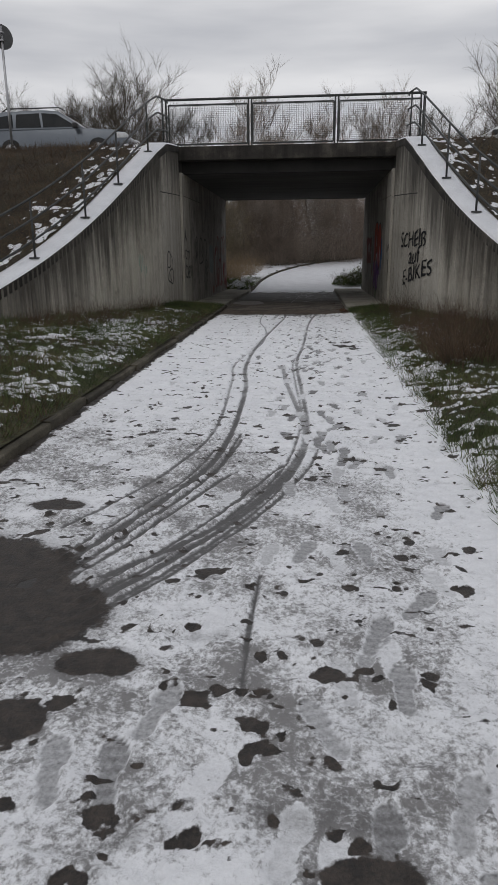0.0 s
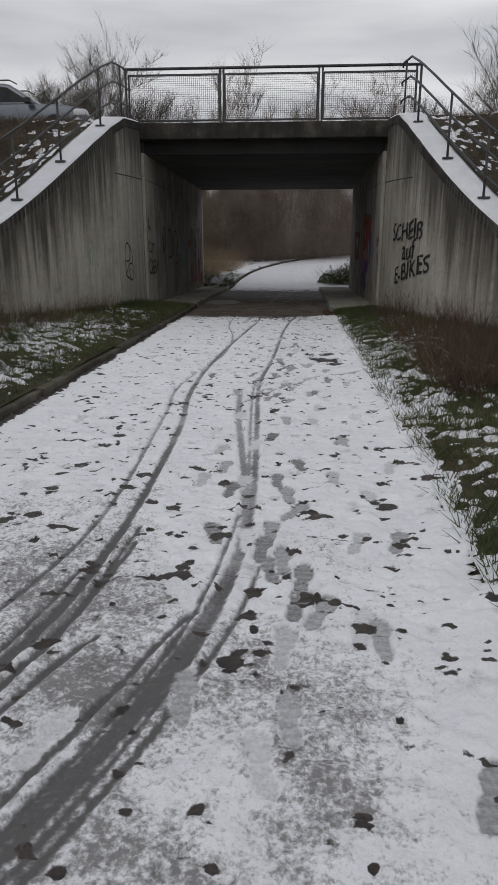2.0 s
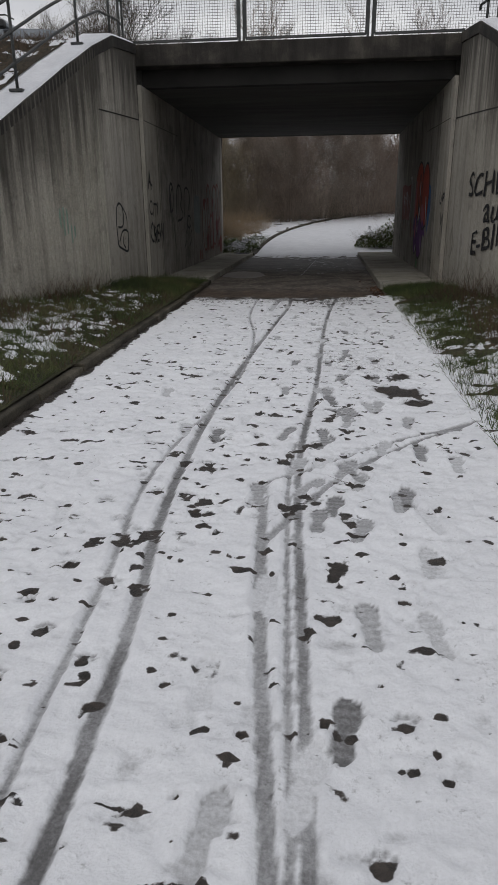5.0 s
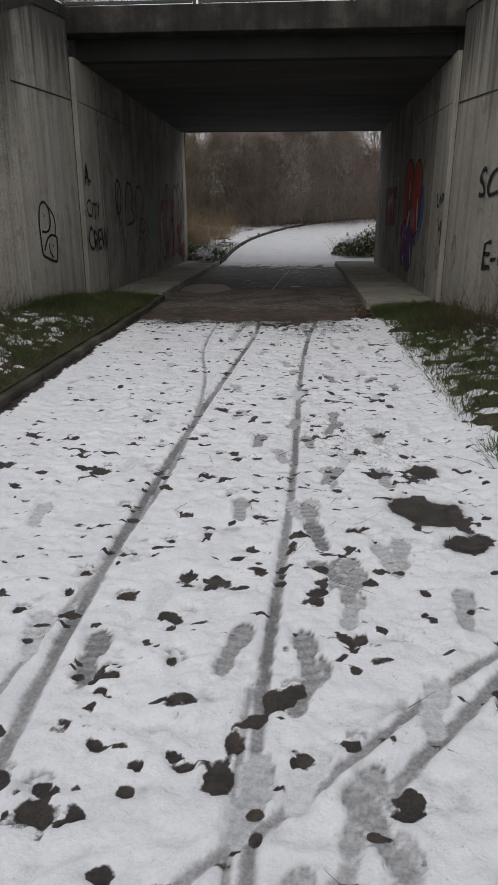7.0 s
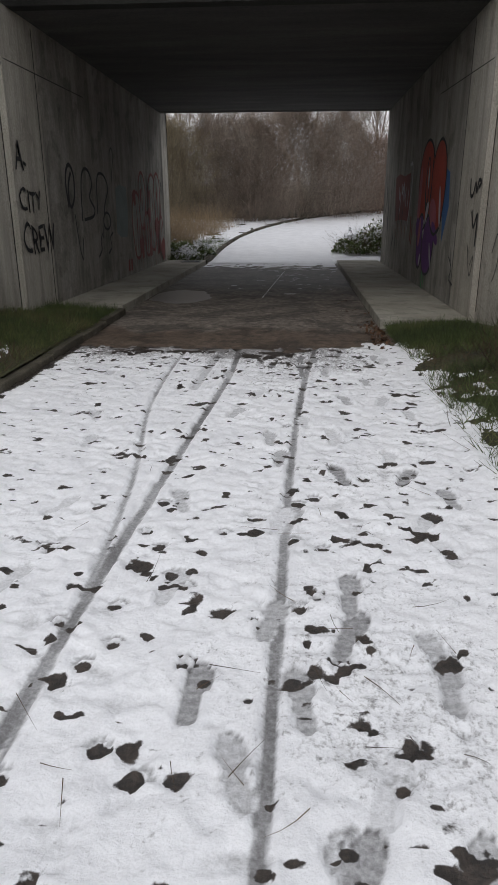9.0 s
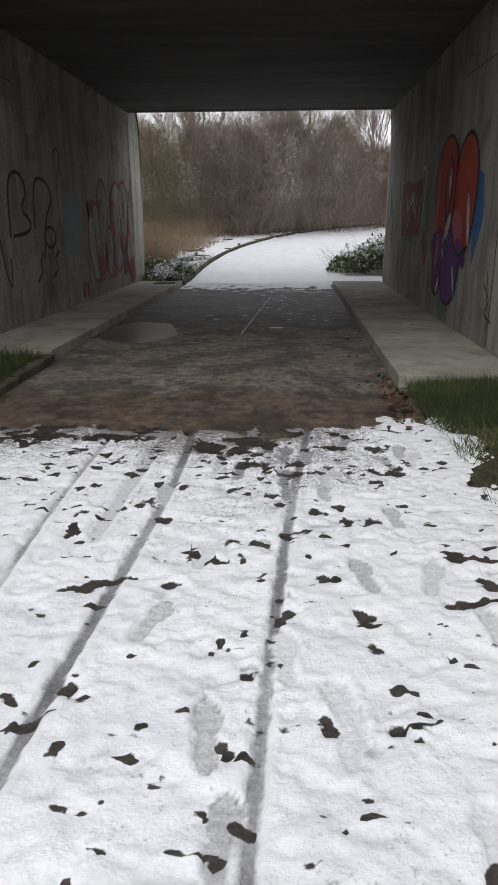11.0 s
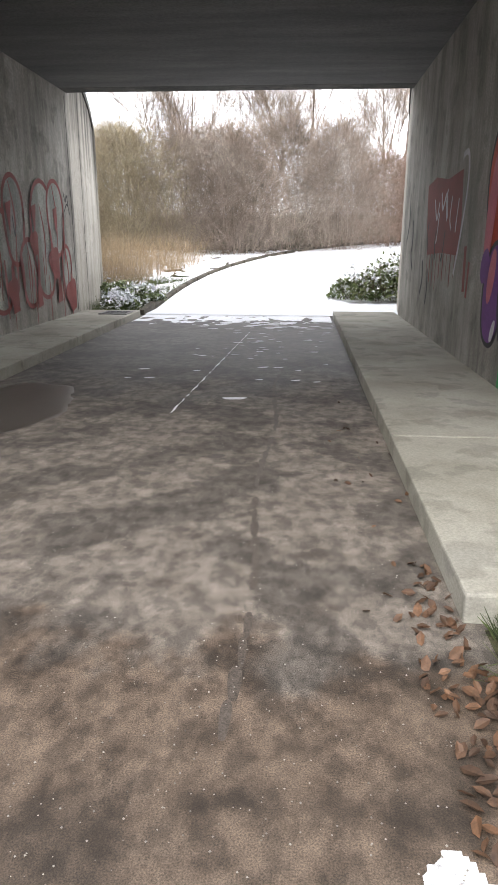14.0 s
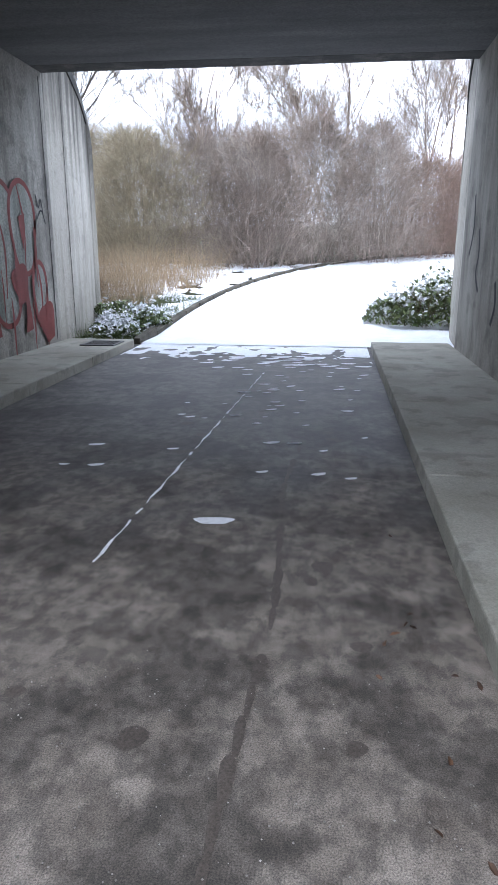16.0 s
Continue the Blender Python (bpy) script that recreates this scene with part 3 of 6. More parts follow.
# ---- snow on the path: a thin layer, trodden, rutted and melted through ----
def near_line(X, Y, pts):
    """Distance from points of a grid to a polyline."""
    best = np.full(X.shape, 9.0)
    pts = smooth_line(pts)
    for (x0, y0), (x1, y1) in zip(pts, pts[1:]):
        j0, j1 = np.searchsorted(Y[0], [min(y0, y1) - 0.15, max(y0, y1) + 0.15])
        gx, gy = X[:, j0:j1], Y[:, j0:j1]
        dx, dy = x1 - x0, y1 - y0
        f = np.clip(((gx - x0) * dx + (gy - y0) * dy) / (dx * dx + dy * dy + 1e-9), 0, 1)
        best[:, j0:j1] = np.minimum(best[:, j0:j1], np.hypot(gx - x0 - f * dx, gy - y0 - f * dy))
    return best


def smooth_line(pts):
    pts = np.array(pts, float)
    s = np.arange(len(pts))
    t = np.linspace(0, len(pts) - 1, len(pts) * 6)
    k = np.exp(-0.5 * (np.arange(-6, 7) / 2.4) ** 2)
    k /= k.sum()
    out = []
    for c in range(2):
        v = np.interp(t, s, pts[:, c])
        out.append(np.convolve(np.pad(v, 6, mode="reflect", reflect_type="odd"), k, "valid"))
    return np.stack(out, -1)


# melted holes (x, y, radius) and shoe prints (x, y, turn), stretch by stretch
HOLES_START = ((-0.04, 5.02, 0.051), (0.04, 5.08, 0.031), (0.18, 5.07, 0.033), (0.41, 5.18, 0.051), (0.32, 5.87, 0.031), (0.17, 4.91, 0.043), (0.05, 4.48, 0.045), (0.42, 4.52, 0.022), (1.03, 5.85, 0.053), (-0.13, 5.94, 0.046), (-0.12, 5.46, 0.035), (0.48, 4.49, 0.033), (-0.60, 4.87, 0.086), (-0.48, 4.96, 0.031), (-0.20, 4.54, 0.044), (-0.47, 4.55, 0.027), (0.50, 4.42, 0.065), (-0.19, 4.34, 0.030), (0.08, 5.80, 0.036), (0.10, 5.39, 0.027), (0.12, 5.07, 0.031), (0.77, 5.21, 0.030), (0.59, 5.18, 0.025))
PRINTS_START = ((0.39, 4.92, 0.5), (0.67, 5.13, 0.0), (0.81, 5.70, -0.5), (0.62, 6.18, 0.2), (0.61, 5.45, -0.3), (0.77, 4.62, -0.3), (-0.22, 4.68, 0.2), (0.55, 4.49, 0.0), (-0.14, 4.95, -0.2), (-0.39, 4.68, 0.3))
HOLES_SECOND = ((-0.90, 9.20, 0.035), (-0.50, 8.86, 0.038), (-0.11, 8.68, 0.027), (0.06, 8.58, 0.022), (0.03, 8.68, 0.022), (-0.06, 9.35, 0.033), (0.19, 8.43, 0.031), (0.08, 8.19, 0.023), (0.09, 8.03, 0.032), (0.08, 7.92, 0.034), (-0.05, 7.86, 0.034), (-0.35, 7.92, 0.026), (0.08, 7.68, 0.022), (0.06, 7.56, 0.018), (0.40, 7.78, 0.041), (0.39, 7.58, 0.038), (0.33, 8.48, 0.035), (0.29, 8.89, 0.036), (0.38, 9.22, 0.032), (0.72, 7.73, 0.034), (0.81, 7.68, 0.022), (0.98, 8.03, 0.036), (0.83, 7.54, 0.032), (0.69, 8.60, 0.039), (0.80, 8.37, 0.036), (0.92, 8.35, 0.024), (1.09, 8.79, 0.037), (0.57, 8.17, 0.040), (0.46, 7.97, 0.017), (-0.85, 9.84, 0.050))
PRINTS_SECOND = ((0.56, 8.67, -0.4), (0.41, 8.19, 0.0), (0.51, 8.07, 0.1), (0.58, 7.69, -0.1), (0.67, 7.63, -0.3), (0.60, 7.90, 0.0), (0.45, 9.15, 0.1), (0.16, 8.35, 0.3), (0.10, 9.41, 0.0), (0.18, 8.98, 0.0))
HOLES_THIRD = ((-0.93, 13.08, 0.034), (-0.85, 12.76, 0.036), (-0.83, 12.51, 0.033), (-0.33, 12.55, 0.032), (-0.21, 12.97, 0.036), (-0.17, 13.24, 0.044), (-0.15, 12.28, 0.021), (-0.07, 12.32, 0.025), (-0.38, 12.12, 0.044), (-0.27, 12.12, 0.027), (-0.86, 14.36, 0.060), (-1.43, 14.39, 0.071), (-0.04, 11.94, 0.025), (-0.41, 11.67, 0.024), (-0.30, 11.67, 0.041), (-0.19, 11.68, 0.040), (-0.33, 11.52, 0.045), (-0.26, 11.52, 0.040), (0.14, 12.46, 0.032), (0.14, 11.64, 0.053), (0.20, 11.77, 0.037), (0.50, 11.66, 0.026), (0.41, 11.57, 0.035), (0.39, 11.85, 0.039), (0.29, 12.34, 0.029), (0.48, 12.87, 0.042), (0.91, 13.91, 0.126), (1.09, 13.66, 0.070), (0.71, 11.85, 0.032), (0.54, 12.21, 0.030), (0.49, 11.96, 0.029))
PRINTS_THIRD = ((-0.41, 12.72, 0.1), (0.05, 12.80, -0.2), (0.45, 13.29, 0.1), (0.30, 12.77, 0.2), (0.43, 12.19, -0.3), (0.46, 12.13, 0.5), (0.35, 11.65, -0.1), (0.28, 11.49, 0.0), (0.22, 11.90, -0.5), (-0.04, 11.80, 0.2), (0.45, 14.37, 0.0), (0.89, 12.49, 0.0), (0.73, 11.79, 0.0))
HOLES_FOURTH = ((-0.78, 14.95, 0.034), (-0.42, 14.96, 0.028), (-0.45, 14.15, 0.033), (-0.27, 13.82, 0.038), (-0.22, 14.30, 0.045), (-0.64, 14.21, 0.032), (-0.18, 13.25, 0.037), (-0.06, 13.23, 0.040), (-0.35, 13.40, 0.017), (0.06, 13.49, 0.025), (-0.15, 13.57, 0.021), (0.28, 13.64, 0.031), (0.52, 13.69, 0.057), (0.49, 13.53, 0.042), (0.36, 13.35, 0.028), (0.36, 13.24, 0.036), (0.35, 13.17, 0.038), (0.81, 13.94, 0.100), (0.97, 14.48, 0.082), (-0.85, 14.34, 0.063), (0.68, 13.34, 0.019), (0.60, 13.34, 0.029), (0.55, 13.25, 0.031), (0.53, 15.23, 0.035), (0.25, 14.56, 0.019), (0.43, 14.45, 0.032), (-0.02, 14.14, 0.025))
PRINTS_FOURTH = ((0.45, 14.38, -0.3), (0.32, 13.85, 0.2), (0.35, 13.64, 0.3), (0.45, 13.32, -0.3), (0.41, 13.30, 0.8), (-0.02, 13.90, 0.1), (0.01, 14.94, 0.0), (0.33, 14.93, 0.2), (0.74, 14.38, 0.0), (0.51, 15.51, 0.0), (0.78, 15.02, 0.0), (0.48, 13.23, -0.2))
HOLES_THAW = ((0.41, 19.30, 0.048), (0.09, 19.44, 0.060), (0.16, 19.60, 0.053), (0.41, 19.46, 0.043), (0.60, 19.39, 0.042), (0.71, 19.30, 0.044), (0.78, 19.27, 0.029), (0.95, 19.32, 0.045), (0.89, 19.75, 0.063), (0.66, 19.76, 0.083), (0.65, 19.52, 0.028), (0.22, 19.41, 0.031), (-0.11, 19.45, 0.024), (-0.01, 19.21, 0.032), (0.20, 19.20, 0.040), (0.35, 19.38, 0.024), (-0.03, 19.45, 0.024), (0.94, 19.47, 0.028), (-0.16, 19.73, 0.091))
PRINTS_THAW = ((0.34, 19.62, 0.0), (0.08, 19.30, 0.0), (0.34, 19.21, 0.0), (0.47, 19.57, 0.1), (0.94, 19.49, 0.4), (0.22, 19.75, 0.2))
MELTED = (HOLES_START, HOLES_SECOND, HOLES_THIRD, HOLES_FOURTH, HOLES_THAW)
SHOE_PRINTS = PRINTS_START + PRINTS_SECOND + PRINTS_THIRD + PRINTS_FOURTH + PRINTS_THAW


def path_snow():
    xs = np.arange(-2.12, 1.8, 0.0125)
    ys = np.arange(3.2, 20.75, 0.0125)
    X, Y = np.meshgrid(xs, ys, indexing="ij")
    broad = fbm(X * 0.9, Y * 0.9, 11, 3)
    fine = fbm(X * 26, Y * 26, 15, 2)
    lump = fbm(X * 9, Y * 9, 12, 3)
    T = 0.020 + 0.034 * (lump - 0.5) + 0.014 * (fine - 0.5)
    # shallow dents and small melted holes, sparser in places
    dent = np.clip(fbm(X * 10, Y * 15, 36, 3) - 0.55, 0, 1)
    T -= 0.07 * dent
    pressed = 1.5 * dent
    worn = np.clip((broad - 0.44) * 4, 0, 1)
    melt = np.clip(0.5 + 3.4 * (fbm(X * 10, Y * 17, 34, 3) - 0.745 + 0.09 * (fbm(X * 1.7, Y * 1.7, 35, 2) - 0.5)), 0, 1)
    # the older, greyer stretch near the start
    near = 1 / (1 + np.exp((Y - 7.3 - 1.9 / (1 + np.exp((X + 0.05) / 0.12)) + 2.4 * (broad - 0.5)) / 0.5)) * (1 / (1 + np.exp((X - 0.95) / 0.12)))
    lane = np.exp(-((X - 0.5) / 0.75) ** 2)
    dirty = near * np.clip(0.40 + 1.1 * (fbm(X * 3.2, Y * 3.2, 16, 4) - 0.45), 0.08, 0.66) + 0.2 * worn * lane + 0.10 * lane + 0.02 + 0.3 * (fbm(X * 3, Y * 3, 18, 3) - 0.5)
    T -= 0.008 * near
    # bare wet patches
    for cx, cy, rx, ry, k in ((-1.35, 5.72, 0.62, 0.5, 1.25), (-0.78, 5.5, 0.3, 0.3, 0.95), (-0.42, 5.2, 0.16, 0.09, 0.95), (-1.15, 6.72, 0.16, 0.1, 0.9), (-0.62, 4.87, 0.13, 0.1, 1.0), (0.5, 4.41, 0.14, 0.07, 0.9), (0.91, 13.91, 0.15, 0.15, 0.95), (1.0, 13.6, 0.1, 0.08, 0.9), (0.84, 13.98, 0.13, 0.13, 0.9), (0.97, 14.48, 0.09, 0.09, 0.95)):
        g = k * np.exp(-((X - cx) / rx) ** 2 - ((Y - cy) / ry) ** 2) * (0.5 + 1.0 * fbm(X * 5, Y * 5, 19, 4))
        melt = np.maximum(melt, np.clip(0.5 + 1.6 * (g - 0.36), 0, 1))
        T -= 0.03 * np.clip(g - 0.15, 0, 1)
        pressed = np.maximum(pressed, np.clip(g * 1.5, 0, 0.75))

    # wheel tracks
    def track(pts, w, depth, grey):
        nonlocal T, pressed
        d = near_line(X, Y, pts)
        lug = 0.8 * w + 0.016 * (fine - 0.5)
        m = np.clip((lug - d) / 0.016 + 0.5, 0, 1)
        T = T * (1 - m) + m * np.minimum(T, depth + 0.003 * (fine - 0.5))
        patchy = 0.82 + 0.45 * (fbm(X * 4, Y * 4, 31, 3) - 0.35)
        pressed = np.maximum(pressed, m * min(0.95, grey * 1.35) * np.clip(patchy + 0.45 * near, 0.4, 1.25))
        T = T + np.exp(-((d - 0.8 * w - 0.02) / 0.012) ** 2) * 0.005

    track([(-0.31, 20.4), (-0.28, 19.6), (-0.26, 18.9), (-0.47, 15.6), (-0.55, 13.0), (-0.52, 11.9), (-0.46, 11.1), (-0.37, 10.6), (-0.29, 8.5), (-0.33, 7.5), (-0.52, 6.9), (-0.7, 6.3), (-0.95, 5.7)], 0.034, 0.004, 0.6)
    track([(-0.83, 19.9), (-0.84, 19.1), (-0.77, 17.7), (-0.56, 16.7), (-0.47, 15.4), (-0.45, 14.3), (-0.53, 13.3), (-0.66, 12.6), (-0.69, 11.7), (-0.6, 11.2), (-0.55, 10.4), (-0.47, 9.2), (-0.44, 8.2), (-0.68, 7.1), (-1.0, 6.4)], 0.022, 0.004, 0.5)
    track([(-0.2, 8.2), (-0.28, 7.4), (-0.48, 6.75), (-0.66, 6.2), (-0.9, 5.5)], 0.022, 0.003, 0.65)
    track([(0.5, 20.4), (0.46, 19.8), (0.36, 18.7), (0.27, 17.0), (0.24, 14.4), (0.2, 13.4), (0.16, 12.7), (0.15, 12.1), (0.2, 11.1), (0.35, 8.6), (0.29, 7.6), (0.02, 6.72), (-0.3, 6.05), (-0.52, 5.7), (-0.9, 5.2)], 0.03, 0.004, 0.6)
    track([(0.12, 12.6), (0.1, 12.1), (0.14, 11.2), (0.27, 9.2), (0.33, 8.2), (0.26, 7.4), (0.0, 6.55), (-0.34, 5.85), (-0.7, 5.3)], 0.02, 0.004, 0.55)
    track([(-0.02, 11.9), (0.02, 11.3), (0.07, 10.7), (0.16, 9.9), (0.31, 8.7), (0.31, 7.9), (0.1, 7.0), (-0.22, 6.3), (-0.6, 5.85)], 0.034, 0.004, 0.55)
    track([(-0.05, 11.8), (0.0, 11.98), (0.17, 12.09), (0.4, 12.33), (0.68, 12.62), (0.93, 12.84), (1.3, 13.08)], 0.024, 0.004, 0.55)
    track([(0.02, 11.2), (0.08, 11.36), (0.2, 11.67), (0.48, 12.24), (0.7, 12.47), (1.03, 12.86), (1.35, 13.1)], 0.03, 0.004, 0.55)
    track([(-0.42, 20.3), (-0.5, 19.3), (-0.52, 18.4)], 0.05, 0.004, 0.35)
    for off, w, y0 in ((0.075, 0.016, 8.4), (-0.08, 0.018, 7.9), (0.15, 0.02, 7.4)):
        track([(-0.3 + off, y0), (-0.36 + off, 7.3), (-0.54 + off, 6.8), (-0.72 + off, 6.25), (-0.97 + off, 5.65)], w, 0.003, 0.62)
        track([(0.34 - off, y0 + 0.2), (0.27 - off, 7.5), (0.0 - off, 6.66), (-0.32 - off, 5.98), (-0.54 - off, 5.62), (-0.92 - off, 5.12)], w, 0.003, 0.62)
    track([(0.12, 5.9), (0.11, 5.45), (0.12, 5.05)], 0.012, 0.004, 0.75)

    # shoe prints: sole, waist and heel in one pressed hollow
    def shoe(x, y, ang, size=0.29, grey=0.42, depth=0.004):
        nonlocal T, pressed
        i0, i1 = np.searchsorted(xs, [x - 0.22, x + 0.22])
        j0, j1 = np.searchsorted(ys, [y - 0.22, y + 0.22])
        if i1 <= i0 or j1 <= j0:
            return
        a = slice(i0, i1), slice(j0, j1)
        gx, gy = X[a] - x, Y[a] - y
        c, s = math.cos(ang), math.sin(ang)
        u, v = gx * c + gy * s, -gx * s + gy * c
        v = v / size
        half = np.interp(v, [-0.52, -0.48, -0.36, -0.2, -0.04, 0.2, 0.36, 0.47, 0.52], [0.0, 0.022, 0.036, 0.034, 0.033, 0.05, 0.046, 0.026, 0.0])
        gap = half - np.abs(u - 0.006 * np.sign(v)) + 0.012 * (fine[a] - 0.5)
        gap = np.where(np.abs(v) > 0.52, -0.05, gap)
        m = np.clip(gap / 0.010 + 0.4, 0, 1)
        lugs = 0.95 + 0.05 * np.sign(np.sin(v * size * 150))
        T[a] = T[a] * (1 - m) + m * np.minimum(T[a], depth + 0.002 * (lugs - 0.8))
        T[a] += 0.005 * np.exp(-((gap + 0.012) / 0.008) ** 2)
        pressed[a] = np.maximum(pressed[a] * (1 - 0.8 * m), m * min(0.85, grey * 1.4) * lugs)
        dirty[a] = dirty[a] * (1 - 0.7 * m)
        # shadow of the print's edge, painted as a dark rim round the toe
        rim = np.clip(1 - np.abs(gap - 0.008) / 0.010, 0, 1) * (v > 0.3)
        pressed[a] = np.maximum(pressed[a], rim * min(0.95, grey * 1.9))

    def hole(x, y, rx, ry, ang=0.0):
        nonlocal T, melt
        w = 2.2 * max(rx, ry) + 0.02
        i0, i1 = np.searchsorted(xs, [x - w, x + w])
        j0, j1 = np.searchsorted(ys, [y - w, y + w])
        if i1 <= i0 or j1 <= j0:
            return
        a = slice(i0, i1), slice(j0, j1)
        gx, gy = X[a] - x, Y[a] - y
        c, s = math.cos(ang), math.sin(ang)
        u, v = gx * c + gy * s, -gx * s + gy * c
        q = np.sqrt((u / rx) ** 2 + (v / ry) ** 2) * (1 + 1.5 * (lump[a] - 0.5) + 1.1 * (fine[a] - 0.5))
        melt[a] = np.maximum(melt[a], np.clip(1 - 0.5 * q, 0, 1))
        T[a] = T[a] * np.clip((q - 0.8) / 0.5, 0.1, 1)

    def paw(x, y, ang, melted):
        for k, (px, py, r) in enumerate(((0, -0.012, 0.02), (-0.03, 0.018, 0.011), (-0.011, 0.034, 0.011), (0.013, 0.034, 0.011), (0.032, 0.016, 0.011))):
            c, s = math.cos(ang), math.sin(ang)
            qx, qy = x + px * c - py * s, y + px * s + py * c
            if melted or k == 0:
                hole(qx, qy, r * 1.2, r * 1.1)
            i0, i1 = np.searchsorted(xs, [qx - 0.03, qx + 0.03])
            j0, j1 = np.searchsorted(ys, [qy - 0.03, qy + 0.03])
            a = slice(i0, i1), slice(j0, j1)
            m = np.clip(1.4 - ((X[a] - qx) ** 2 + (Y[a] - qy) ** 2) / (r * 1.3) ** 2, 0, 1)
            pressed[a] = np.maximum(pressed[a], 0.6 * m)
            T[a] = T[a] * (1 - 0.7 * m)

    rnd = random.Random(21)
    for lane_x, wob, g in ((0.5, 0.14, 0.5), (0.78, 0.2, 0.42), (0.02, 0.28, 0.34), (1.0, 0.12, 0.45), (-0.9, 0.35, 0.3), (0.3, 0.2, 0.4)):
        y, k = rnd.uniform(3.4, 4.2), 0
        while y < 20:
            k += 1
            shoe(lane_x + (0.09 if k % 2 else -0.09) + rnd.uniform(-wob, wob), y, rnd.uniform(-0.35, 0.35), rnd.uniform(0.25, 0.3), g * rnd.uniform(0.5, 1.2), rnd.uniform(0.003, 0.008))
            y += rnd.uniform(0.5, 0.95)
    for x, y, a in SHOE_PRINTS:
        shoe(x, y, a, 0.29, rnd.uniform(0.42, 0.58), 0.003)
    for row in MELTED:
        for x, y, r in row:
            hole(x, y, r * rnd.uniform(0.8, 1.0), r * rnd.uniform(0.6, 0.95), rnd.uniform(-0.6, 0.6))
            hole(x + r * rnd.uniform(-1.2, 1.2), y + r * rnd.uniform(-0.8, 0.8), r * 0.5, r * 0.35, rnd.uniform(-1, 1))
    for i in range(520):
        x, y = rnd.uniform(-1.85, 1.3), rnd.uniform(4.0, 20)
        r = 0.010 + 0.024 * rnd.random() ** 1.7
        hole(x, y, r * rnd.uniform(0.9, 1.5), r * rnd.uniform(0.8, 1.2), rnd.uniform(-1, 1))
        if rnd.random() < 0.35:
            hole(x + rnd.uniform(-0.06, 0.06), y + rnd.uniform(-0.05, 0.05), r * 0.7, r * 0.6)
    for i in range(26):
        x, y, a = rnd.uniform(-1.0, 0.5), rnd.uniform(7, 10), rnd.uniform(-0.5, 0.5)
        for k in range(4):
            paw(x + 0.08 * (k % 2) + rnd.uniform(-0.02, 0.02), y + k * 0.45 + i * 0.33, a, rnd.random() < 0.25)
    # a long melted bar and the ruts beside the left wheel track near the thaw's edge
    for k in range(9):
        hole(-0.52 + 0.032 * k, 17.98 + 0.012 * k + 0.008 * math.sin(k * 2.0), 0.024, 0.017)
    # ragged edges
    left = X - (kerb_line(Y) + 0.03)
    melt = np.maximum(melt, np.clip(1 - left / (0.03 + 0.16 * fbm(X * 7, Y * 7, 22, 3)), 0, 1) * (0.35 + 0.7 * fbm(X * 5, Y * 5, 23, 3)))
    right = 1.5 + 0.6 * (fbm(X * 3, Y * 3, 24, 4) - 0.5) - X
    T -= 0.06 * np.clip(1 - right / 0.08, 0, 1)
    edge = 20.02 + 0.8 * (fbm(X * 1.6, X * 0 + 3.3, 25, 3) - 0.5) + 0.5 * (fbm(X * 6, Y * 6, 26, 3) - 0.5) + 0.25 * np.clip((X - 0.8) / 0.2, 0, 1) - Y
    thaw = np.exp(-np.clip(edge, 0, 9) / 0.55) * np.clip(1.3 - X, 0.15, 1)
    isl = fbm(X * 7, Y * 8, 27, 4)
    melt = np.maximum(melt, np.clip(0.5 + 2.2 * (isl - 0.80 + 0.30 * thaw), 0, 1))
    T -= 0.008 * thaw + 0.3 * np.clip(-edge, 0, 1) + 0.05 * np.clip(0.15 - edge, 0, 1)
    pressed = np.maximum(pressed, 0.55 * near * np.clip(3 * (fbm(X * 6, Y * 6, 41, 3) - 0.52), 0, 1))
    dirty = np.clip(dirty + 0.85 * np.exp(-np.clip(edge, 0, 9) / 0.6) * np.clip(1.25 - X, 0.1, 1), 0, 0.95)
    pressed = np.clip(np.maximum(pressed, 0.5 * thaw * fbm(X * 6, Y * 6, 28, 4)), 0, 0.95)
    lift = np.interp(X, [1.2, 1.36], [0, 0.022]) + 0.3 * (1 - np.exp(-np.clip(X - 1.36, 0, 9) / 1.6))
    Z = lift + np.where(T > -0.03, np.clip(T, 0.003, 0.04), -0.006)
    ok = (T > -0.03) & ((right > -0.05) | (T > -0.004))
    keep = ok[:-1, :-1] | ok[1:, :-1] | ok[1:, 1:] | ok[:-1, 1:]
    ob = sheet("snow_cover", X, Y, Z, TRODDEN, keep, {"pressed": pressed, "melt": melt, "dirty": dirty})
    tagged(ob, "thin trodden snow with wheel tracks and shoe prints on the path", "snow", kind="stuff")


path_snow()
bm = bmesh.new()
box(bm, -2.1, -6, -0.02, 1.34, 19.9, 0.0015)
tagged(part("wet_surface", bm, surf("soaked_asphalt", [(0.018, 0.016, 0.015), (0.035, 0.031, 0.028)], 3, 120, 0.38, 0.5, 0.004, fine_mix=0.5)), "soaked dark asphalt showing through melted snow", "path", kind="structure")


def straws():
    rs = np.random.RandomState(17)
    n = 55
    Y = np.where(rs.rand(n) < 0.7, rs.normal(14.6, 0.8, n), rs.uniform(5, 19, n))
    P = np.stack([rs.normal(0.35, 0.5, n), Y, np.full(n, 0.034)], -1)
    a = rs.uniform(0, math.tau, n)
    ob = strands("straw", P, np.stack([np.cos(a), np.sin(a), np.full(n, 0.03)], -1), rs.uniform(0.06, 0.2, n), rs.uniform(0.0012, 0.002, n), DEADGRASS, 0.15, 18, 3)
    tagged(ob, "dry straws and twigs lying on the snow", "straw", kind="stuff")


straws()


